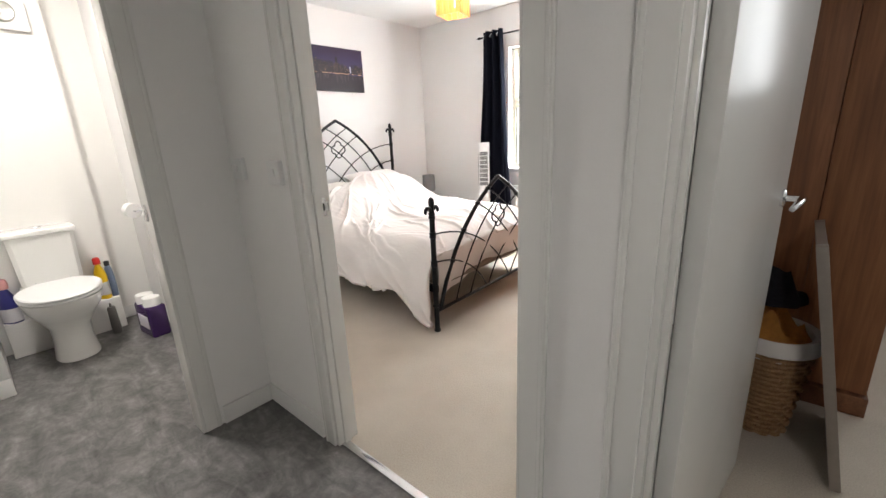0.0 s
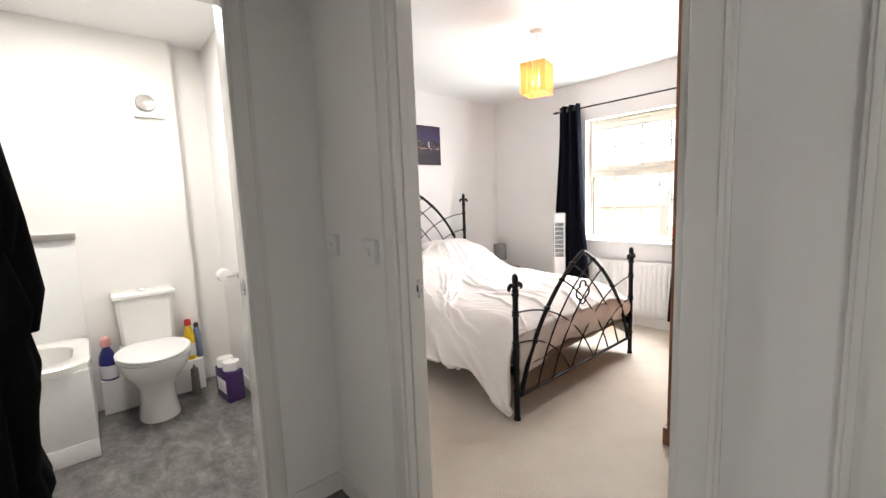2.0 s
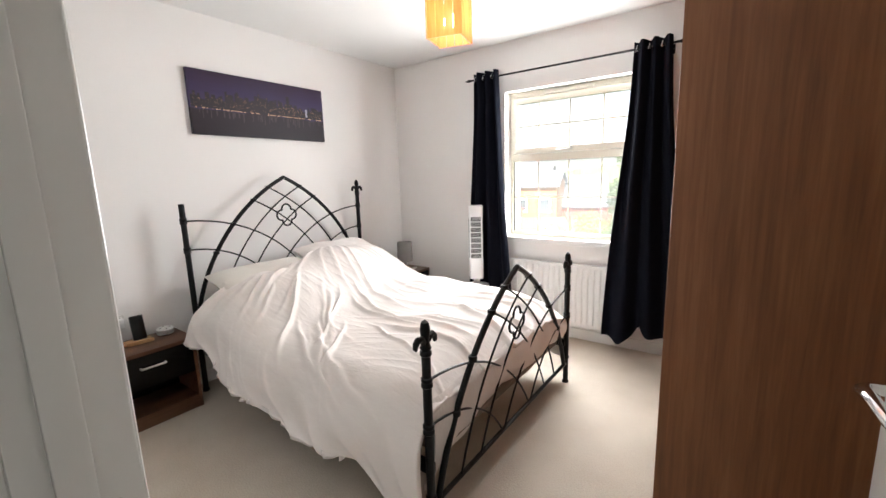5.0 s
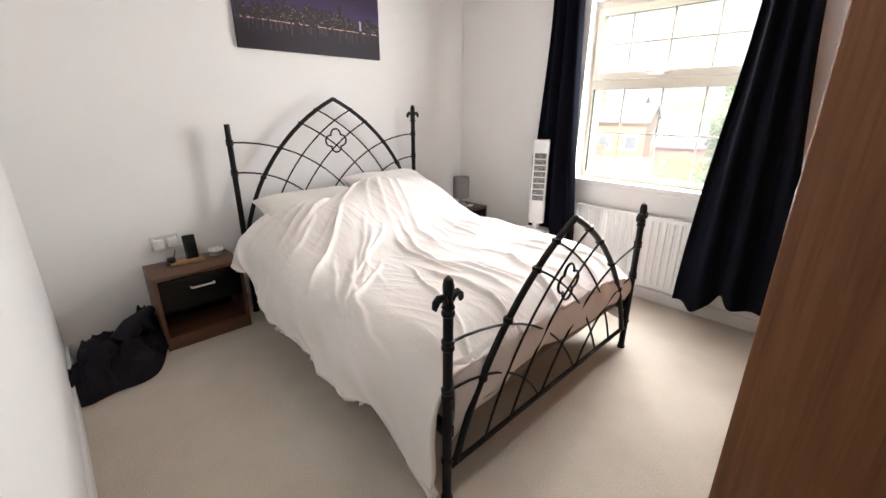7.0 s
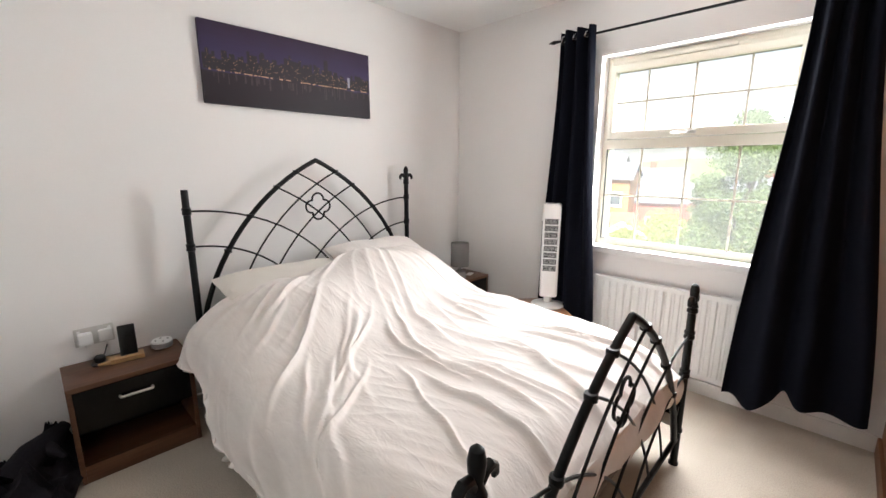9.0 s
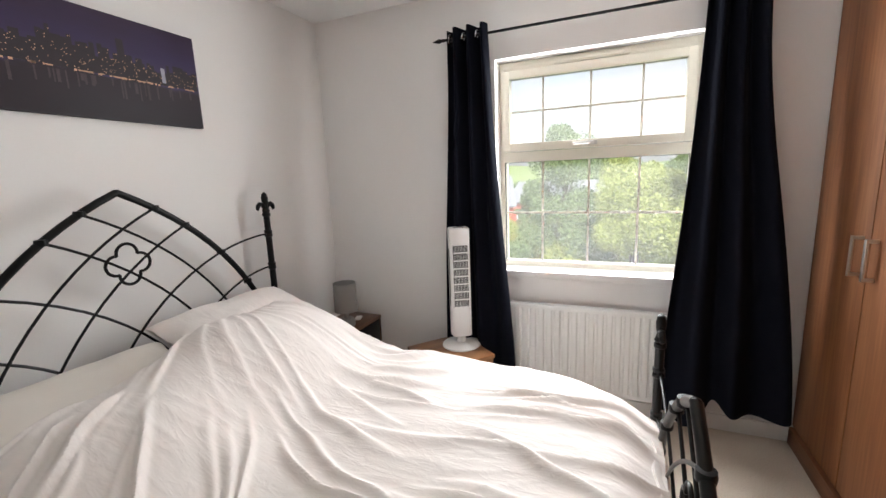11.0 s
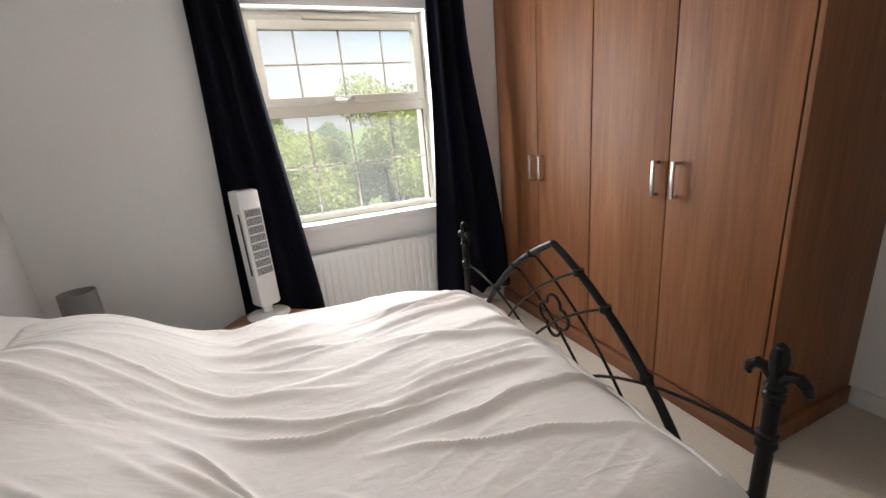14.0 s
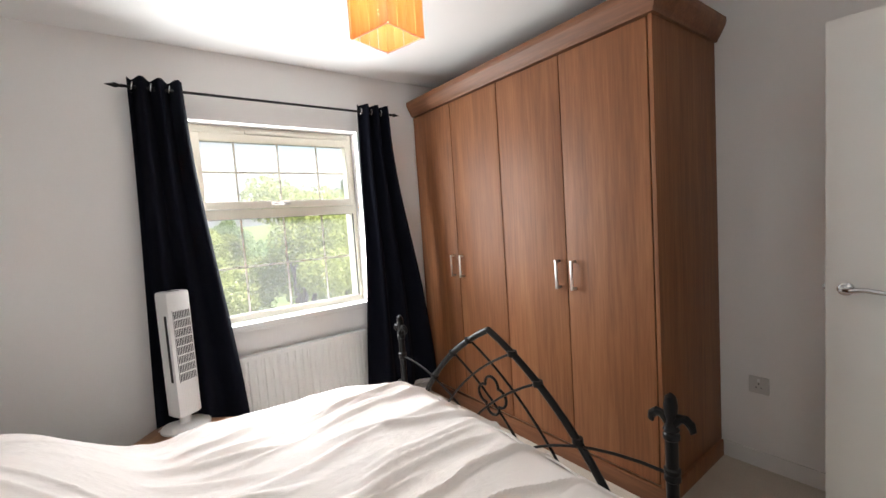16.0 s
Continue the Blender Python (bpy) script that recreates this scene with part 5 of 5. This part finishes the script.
# Slim grey upright stands in for a pipe-like shape and shade by the toilet.
PIPEGREY = plain("grey_brown_plastic", (0.14, 0.13, 0.12), 0.45, var=0.1, bumpy=0.05)
brush = thing("toilet_side_pipe", "slim grey pipe-like upright standing in for a dark shape beside the toilet", "toilet brush", (-3.20, 0.50, -0.003))
part("pipe_body", lathe([(0, 0), (0.026, 0), (0.028, 0.01), (0.024, 0.18), (0.020, 0.19), (0, 0.19)], 24), PIPEGREY, brush)
part("handle", lathe([(0, 0.19), (0.008, 0.19), (0.007, 0.21), (0, 0.22)], 12), PIPEGREY, brush)

pk = thing("toilet_roll_pack", "torn purple and white pack of toilet rolls", "toilet roll pack", (-2.99, 0.665, -0.003), 6)
part("wrapper", box(-0.09, 0.13, -0.055, 0.055, 0.0, 0.215, 0.018, segs=4), PURPLE, pk)
part("label", box(-0.05, 0.10, -0.0562, -0.0545, 0.060, 0.150, 0.0004), LABELW, pk, "white swirl on purple film")
for k in range(2):
    part("toilet_roll", lathe([(0.020, 0.11), (0.050, 0.11), (0.052, 0.118), (0.052, 0.262), (0.050, 0.27), (0.020, 0.27)], 26, at=(-0.035 + 0.105 * k, 0, 0.0), squash=(1, 0.98)), TISSUE, pk)
sr = thing("shower_rail_hook", "small cream ceiling hook above the bath", "hook", (-3.0, -0.06, H - 0.001))
part("hook", tube([(0, 0, 0), (0, 0, -0.05), (0.012, 0, -0.062), (0.020, 0, -0.05)], 0.006), PLASTIC, sr)

# ---- robe on the bathroom door ----


ROBE_DEPTH = ((1.95, 0.03), (1.80, 0.06), (1.63, 0.117), (1.50, 0.150), (1.37, 0.168), (1.25, 0.176), (1.22, 0.160), (1.10, 0.186), (1.04, 0.168), (0.95, 0.178),
              (0.88, 0.163), (0.76, 0.157), (0.69, 0.176), (0.64, 0.150), (0.48, 0.147), (0.40, 0.12))


def robe_depth(z):
    for (za, da), (zb, db) in zip(ROBE_DEPTH, ROBE_DEPTH[1:]):
        if za >= z >= zb:
            return da + (db - da) * (za - z) / (za - zb)
    return ROBE_DEPTH[-1][1]


def robe():
    """A heavy robe bunched on a hook: body, two hanging sleeves with turned cuffs, belt."""
    top = thing("bathrobe", "black towelling bathrobe hanging on the bathroom door", "bathrobe", (-1.575, -0.238, 0), -1.5)

    def place(p, q):
        z = 1.93 - 1.50 * q
        hw = 0.05 + 0.120 * smoothstep(0.0, 0.14, q) + 0.040 * smoothstep(0.25, 0.6, q)
        a = math.pi * p
        w = 1 + (0.085 * math.sin(p * 23 + 1.4 * math.sin(q * 4)) + 0.05 * math.sin(p * 41 + 3 * q) - 0.05) * smoothstep(0.05, 0.4, q)
        w += 0.06 * noise.noise((p * 5, q * 9, 3.0))
        zz = z + (0.05 * math.sin(p * 9) + 0.03 * math.sin(p * 27)) * smoothstep(0.8, 1, q)
        return (0.425 - hw * math.cos(a) + 0.012 * noise.noise((p * 4, q * 7, 8.0)), 0.021 + max(0.0, (robe_depth(z) - 0.021) * math.sin(a) ** 0.7 * w), zz)

    part("robe_body", grid_sheet(120, 100, place, 0.008), ROBE, top)
    part("sleeve", tube([(0.50, 0.075, 1.74), (0.52, 0.105, 1.58), (0.52, 0.135, 1.42), (0.515, 0.148, 1.30), (0.51, 0.140, 1.225)], [0.03, 0.040, 0.044, 0.047, 0.040], steps=18), ROBE, top)
    part("sleeve", tube([(0.40, 0.075, 1.74), (0.39, 0.12, 1.52), (0.40, 0.145, 1.28), (0.41, 0.158, 1.13), (0.41, 0.148, 1.05)], [0.03, 0.040, 0.045, 0.046, 0.038], steps=18), ROBE, top)
    part("belt", tube([(0.56, 0.120, 1.20), (0.575, 0.130, 0.95), (0.57, 0.128, 0.70), (0.56, 0.112, 0.36)], 0.020, steps=10, flat=0.45), ROBE, top)
    part("hook", tube([(0.455, 0.019, 1.90), (0.455, 0.045, 1.90), (0.455, 0.055, 1.925), (0.455, 0.055, 1.945)], 0.006), CHROME, top, "chrome door hook")
    return top


robe()

# ---- second room, seen through its doorway ----
WICKER = wood("woven_wicker", (0.17, 0.085, 0.035), (0.30, 0.165, 0.075), (0.42, 0.25, 0.125), "z", 0.7, 2.0)
ORANGE = plain("orange_cloth", (0.42, 0.17, 0.03), 0.9, var=0.3, grain=60, bumpy=0.8, dist=0.004)
FRAMEW = plain("grey_painted_frame", (0.25, 0.21, 0.18), 0.4, var=0.1, bumpy=0.1)
w2 = thing("wardrobe", "dark walnut-effect wardrobe in the second room", "wardrobe", (0, 0, 0))
part("carcass", box(0.045, 0.575, 2.285, 2.86, 0.09, 2.00, 0.002), WOOD, w2)
for k in range(2):
    part("door", box(0.048 + 0.263 * k, 0.308 + 0.263 * k, 2.262, 2.283, 0.10, 1.995, 0.002), WOOD, w2)
part("plinth", box(0.042, 0.580, 2.250, 2.86, 0.0, 0.088, 0.003), WOOD_H, w2)


def basket(at):
    top = thing("laundry_basket", "woven wicker laundry basket with a white liner", "basket", at)
    for lev in range(20):
        z = 0.006 + lev * 0.0205
        r = 0.090 + 0.046 * lev / 19
        pts = []
        for k in range(48):
            a = 2 * math.pi * k / 48
            rr = r + 0.0045 * (1 if (k // 2 + lev) % 2 else -1)
            pts.append((rr * math.cos(a), rr * math.sin(a), z))
        part("weave", tube(pts, 0.0095, steps=6, closed=True), WICKER, top)
    for k in range(24):
        a = 2 * math.pi * (k + 0.5) / 24
        part("stake", tube([(0.084 * math.cos(a), 0.084 * math.sin(a), 0.0), (0.136 * math.cos(a), 0.136 * math.sin(a), 0.42)], 0.005, steps=6), WICKER, top)
    li = lathe([(0.120, 0.33), (0.130, 0.425), (0.146, 0.432), (0.154, 0.40), (0.152, 0.375)], 40)
    bmesh.ops.delete(li, geom=[f for f in li.faces if len(f.verts) > 4], context="FACES_ONLY")
    bmesh.ops.solidify(li, geom=li.faces[:], thickness=0.003)
    part("liner", li, LINEN, top, "white cotton liner")
    part("floor_disc", lathe([(0, 0.0), (0.084, 0.0), (0.084, 0.012), (0, 0.012)], 30), WICKER, top)
    return top


basket((0.235, 1.98, 0))
hp2 = solid("laundry", moved(heap(0.27, 0.27, 0.24, 9.0), pose(0, 0, 0)), ORANGE, "orange towel piled on the laundry basket", "laundry", (0.235, 1.98, 0.375))
hp3 = solid("laundry", moved(heap(0.22, 0.20, 0.16, 2.0), pose(0, 0, 0)), CLOTH, "dark garment on top of the laundry pile", "laundry", (0.225, 2.0, 0.535))
lf = thing("leaning_frame", "large grey picture frame leaning on the wardrobe", "picture frame", (0.47, 1.70, 0), 90)
bm = frame_ring(0, 0.46, 0, 0.85, 0.045, -0.018, 0.012, 0.003)
lean = pose(0, 0, 0.004, 0, 0, 0) @ pose(0, 0, 0, -11)
part("frame", moved(bm, lean), FRAMEW, lf)
part("panel", moved(box(0.04, 0.42, -0.004, 0.004, 0.04, 0.81), lean), GREY, lf)

# ---- outside, seen from an upper floor ----
GZ = -5.6


def leaf_mat(name, a, b_):
    m = bpy.data.materials.new(name)
    m.use_nodes = True
    nt = m.node_tree
    b = nt.nodes["Principled BSDF"]
    g = nt.nodes.new("ShaderNodeNewGeometry")
    col = ramp(nt, g.outputs["Random Per Island"], [(0.0, a), (1.0, b_)])
    nt.links.new(col, b.inputs["Base Color"])
    b.inputs["Roughness"].default_value = 0.6
    tr = nt.nodes.new("ShaderNodeBsdfTranslucent")
    nt.links.new(col, tr.inputs[0])
    mx = nt.nodes.new("ShaderNodeMixShader")
    mx.inputs[0].default_value = 0.5
    nt.links.new(b.outputs[0], mx.inputs[1])
    nt.links.new(tr.outputs[0], mx.inputs[2])
    nt.links.new(mx.outputs[0], nt.nodes["Material Output"].inputs[0])
    return m


def grass_mat():
    m, nt, b = nodes_of("meadow_grass")
    n = noise_tex(nt, coords(nt), 0.25, 8, 0.65)
    nt.links.new(ramp(nt, n, [(0.35, (0.06, 0.10, 0.025)), (0.55, (0.11, 0.15, 0.04)), (0.7, (0.16, 0.15, 0.07))]), b.inputs["Base Color"])
    b.inputs["Roughness"].default_value = 0.95
    return m


LEAF_A = leaf_mat("bright_leaves", (0.23, 0.27, 0.07), (0.33, 0.37, 0.11))
LEAF_B = leaf_mat("deep_leaves", (0.11, 0.17, 0.065), (0.19, 0.25, 0.10))
LEAF_C = leaf_mat("yellow_leaves", (0.20, 0.19, 0.02), (0.30, 0.27, 0.03))
BARK = plain("grey_brown_bark", (0.10, 0.075, 0.055), 0.9, var=0.3, grain=12, bumpy=0.9, dist=0.03)
BRICK_O = plain("orange_brickwork", (0.28, 0.125, 0.042), 0.85, var=0.15, grain=8, bumpy=0.3)
BRICK_R = plain("red_brickwork", (0.27, 0.060, 0.034), 0.85, var=0.15, grain=8, bumpy=0.3)
SLATE = plain("grey_slate_roof", (0.105, 0.112, 0.130), 0.7, var=0.15, grain=6, bumpy=0.4)
TILE = plain("red_tile_roof", (0.20, 0.075, 0.045), 0.8, var=0.2, grain=6, bumpy=0.4)
PANE = plain("dark_window_pane", (0.05, 0.06, 0.07), 0.08, var=0.2, bumpy=0)
ASPHALT = plain("asphalt", (0.055, 0.055, 0.056), 0.9, var=0.15, grain=9, bumpy=0.4)

gr = bmesh.new()
bmesh.ops.create_grid(gr, x_segments=60, y_segments=60, size=1500)
for v in gr.verts:
    d = v.co.y - 90
    if d > 0:
        v.co.z = 0.045 * d * (0.35 + 0.4 * noise.noise((v.co.x * 0.004, v.co.y * 0.004, 2)))
    v.co.z = min(max(v.co.z, 0), 34) + GZ
structure("ground", gr, grass_mat(), "green open ground running to low hills", "ground")
structure("road", box(-60, 40, 27.0, 32.0, GZ + 0.004, GZ + 0.03), ASPHALT, "grey asphalt road below the window", "road")


def house(at, turn, w, d, eaves, ridge, brick, roof, label, cols, rows):
    top = thing("house", label, "house", (at[0], at[1], GZ), turn, group="houses below the window")
    part("wall", box(-w / 2, w / 2, -d / 2, d / 2, 0, eaves, 0.02), brick, top, smooth=False)
    for s in (-1, 1):
        part("gable", extruded([(-d / 2, eaves), (d / 2, eaves), (0, ridge - 0.15)], -0.1, 0.1), brick, top, smooth=False).matrix_basis = pose(s * (w / 2 - 0.11), 0, 0.0, 0, 0, 90)
    r = part("roof", extruded([(-d / 2 - 0.4, eaves - 0.2), (0, ridge), (d / 2 + 0.4, eaves - 0.2), (d / 2 + 0.4, eaves - 0.02), (0, ridge + 0.2), (-d / 2 - 0.4, eaves - 0.02)], -w / 2 - 0.3, w / 2 + 0.3), roof, top, smooth=False)
    r.matrix_basis = pose(0, 0, 0, 0, 0, 90)
    part("chimney", box(w * 0.3, w * 0.3 + 0.7, -0.3, 0.4, eaves, ridge + 0.9, 0.03), brick, r, smooth=False)
    for i in range(cols):
        for j in range(rows):
            x = -w / 2 + w * (i + 0.5) / cols
            z = 0.9 + j * 2.6
            wd = part("window", frame_ring(x - 0.55, x + 0.55, z, z + 1.25, 0.10, -d / 2 - 0.06, -d / 2 + 0.02, 0.005), PLASTIC, top)
            part("pane", box(x - 0.47, x + 0.47, -d / 2 - 0.03, -d / 2 - 0.012, z + 0.08, z + 1.17), PANE, wd, smooth=False)
            part("sill", box(x - 0.62, x + 0.62, -d / 2 - 0.12, -d / 2, z - 0.1, z - 0.005, 0.01), LABELW, wd)
    return top


house((-21.0, 41.0), 14, 11, 8, 6.0, 7.2, BRICK_O, SLATE, "three-storey orange brick house with grey roof", 5, 2)
house((-15.7, 47.5), 20, 5.6, 8, 3.7, 6.6, BRICK_R, SLATE, "red brick house with a steep grey slate roof", 3, 1)
house((-8.5, 60.0), -8, 12, 8, 3.2, 5.6, BRICK_R, SLATE, "distant red brick house among the trees", 4, 1)
house((-16.6, 35.0), 30, 7, 5, 1.5, 3.0, BRICK_R, TILE, "low brick garage with a red tiled roof", 2, 1)
house((30.0, 44.0), -30, 10, 8, 5.0, 7.4, BRICK_R, SLATE, "brick house with grey roof behind the trees", 3, 2)
house((-30.0, 58.0), 8, 14, 8, 5.4, 8.4, BRICK_O, SLATE, "orange brick terrace further down the road", 5, 2)
shed = thing("garden_shed", "small white shed below the orange house", "shed", (-13.2, 33.8, GZ), 25)
part("wall", box(-1.3, 1.3, -1.0, 1.0, 0, 1.7, 0.02), LABELW, shed)
part("roof", extruded([(-1.6, 1.65), (0, 2.5), (1.6, 1.65), (1.6, 1.75), (0, 2.62), (-1.6, 1.75)], -1.2, 1.2), PLASTIC, shed, smooth=False)


def tree_meshes(height, spread, leaves, mat, seed, low=0.25, leaf=0.16):
    """Trunk with limbs, and a crown of many single leaves gathered in clumps."""
    rnd = random.Random(seed)
    tk = tube([(0, 0, 0), (0.05, 0.03, height * 0.25), (-0.06, 0.05, height * 0.55), (0.05, -0.05, height * 0.85)], [height * 0.028, height * 0.022, height * 0.014, height * 0.004], steps=10)
    clumps = []
    for k in range(26):
        a, f = rnd.uniform(0, 6.28), rnd.random()
        z = height * (low + (0.97 - low) * f)
        prof = math.sin(min(1, 0.25 + 0.95 * f) * math.pi) ** 0.6 if f < 0.79 else math.sqrt(max(0.02, (1 - f) * 2.2))
        r = spread * prof * math.sqrt(rnd.random())
        c = Vector((r * math.cos(a), r * math.sin(a), z))
        clumps.append((c, rnd.uniform(0.45, 1.0) * spread * 0.42))
        if k % 3 == 0:
            tube([(0, 0, z * 0.55), (c.x * 0.5, c.y * 0.5, z * 0.85), tuple(c)], [height * 0.010, height * 0.006, height * 0.002], tk, 6)
    verts, faces = [], []
    for _ in range(leaves):
        c, r = rnd.choice(clumps)
        d = Vector((rnd.gauss(0, 1), rnd.gauss(0, 1), rnd.gauss(0, 0.8))).normalized() * r * rnd.random() ** 0.4
        p = c + d
        n = Vector((rnd.gauss(0, 1), rnd.gauss(0, 1), rnd.gauss(0.6, 1))).normalized()
        s = n.orthogonal().normalized()
        t = n.cross(s)
        ang = rnd.uniform(0, 6.28)
        s, t = s * math.cos(ang) + t * math.sin(ang), t * math.cos(ang) - s * math.sin(ang)
        L = leaf * rnd.uniform(0.7, 1.4)
        i = len(verts)
        verts += [p - s * L, p + t * L * 0.5, p + s * L, p - t * L * 0.5]
        faces.append((i, i + 1, i + 2, i + 3))
    me = bpy.data.meshes.new("crown")
    me.from_pydata(verts, [], faces)
    me.materials.append(mat)
    return mesh_of(tk, "trunk", BARK, True), me


def tree(kind, at, size, turn, label, category="tree"):
    tk, cr = kind
    top = thing(category, label, category, (at[0], at[1], GZ), turn, group="trees and bushes below the window")
    top.scale = (size, size, size)
    a, b = new("trunk", tk), new("crown", cr)
    a.parent = b.parent = top
    return top


T1 = tree_meshes(7.0, 2.6, 46000, LEAF_A, 1, leaf=0.056)
T2 = tree_meshes(8.0, 2.4, 46000, LEAF_B, 2, leaf=0.056)
B1 = tree_meshes(2.2, 1.7, 12000, LEAF_C, 3, 0.08, 0.06)
B2 = tree_meshes(2.6, 1.9, 14000, LEAF_A, 4, 0.08, 0.065)
for kind, at, size, lab in (
        (T1, (-0.9, 19.5), 1.04, "bright green broadleaf tree below the window"),
        (T1, (2.2, 17.0), 1.24, "bright green broadleaf tree close to the window"),
        (T1, (4.9, 18.5), 1.12, "light green leafy tree"),
        (T2, (-3.9, 22.0), 1.12, "dark green tree behind the bushes"),
        (T2, (-1.5, 27.0), 1.02, "tall dark green tree"),
        (T2, (7.6, 23.0), 1.2, "tall deep green tree rising over the others"),
        (T2, (12.8, 20.0), 1.10, "deep green leafy tree"),
        (T1, (14.5, 25.0), 0.90, "light green tree at the edge of the garden"),
        (T2, (1.8, 30.0), 0.95, "dark green tree in the distance"),
        (T1, (-7.0, 36.0), 0.62, "small bright tree beside the houses"),
        (T2, (-10.0, 44.0), 0.62, "round dark green tree by the red house")):
    tree(kind, at, size, random.uniform(0, 360), lab)
for kind, at, size, lab in (
        (B1, (-6.8, 26.0), 1.25, "yellow flowering garden bush"), (B1, (-5.2, 24.0), 1.15, "yellow flowering bush beside the lawn"), (B2, (-8.4, 27.5), 1.3, "bright green garden bush"),
        (B2, (-9.9, 26.0), 1.2, "bright green garden bush by the road"), (B2, (-3.6, 20.0), 1.3, "light green shrub by the lawn"), (B2, (-11.3, 36.5), 1.2, "green hedge shrub beyond the road"),
        (B2, (0.6, 14.5), 1.2, "light green shrub under the window"), (B2, (3.6, 13.8), 1.3, "light green shrub under the trees"), (B2, (7.4, 16.5), 1.3, "light green shrub near the lawn")):
    tree(kind, at, size, random.uniform(0, 360), lab, "bush")
rndw = random.Random(5)
vs, fs = [], []
for _ in range(26000):
    x = rndw.uniform(-260, 260)
    yy = 105 + rndw.uniform(0, 55) + 0.02 * abs(x)
    top_h = 4.6 + 3.2 * noise.noise((x * 0.05, 1.0, 0)) + 1.5 * noise.noise((x * 0.21, 4.0, 0))
    p = Vector((x, yy, GZ + rndw.random() ** 0.6 * max(1.2, top_h)))
    n = Vector((rndw.gauss(0, 1), rndw.gauss(0, 1), rndw.gauss(0.5, 1))).normalized()
    s = n.orthogonal().normalized() * 0.75
    t = n.cross(s)
    i = len(vs)
    vs += [p - s, p + t * 0.6, p + s, p - t * 0.6]
    fs.append((i, i + 1, i + 2, i + 3))
me = bpy.data.meshes.new("far_woods")
me.from_pydata(vs, [], fs)
me.materials.append(LEAF_B)
tagged(new("far_woods", me), "far line of green woodland", "woods", kind="stuff")
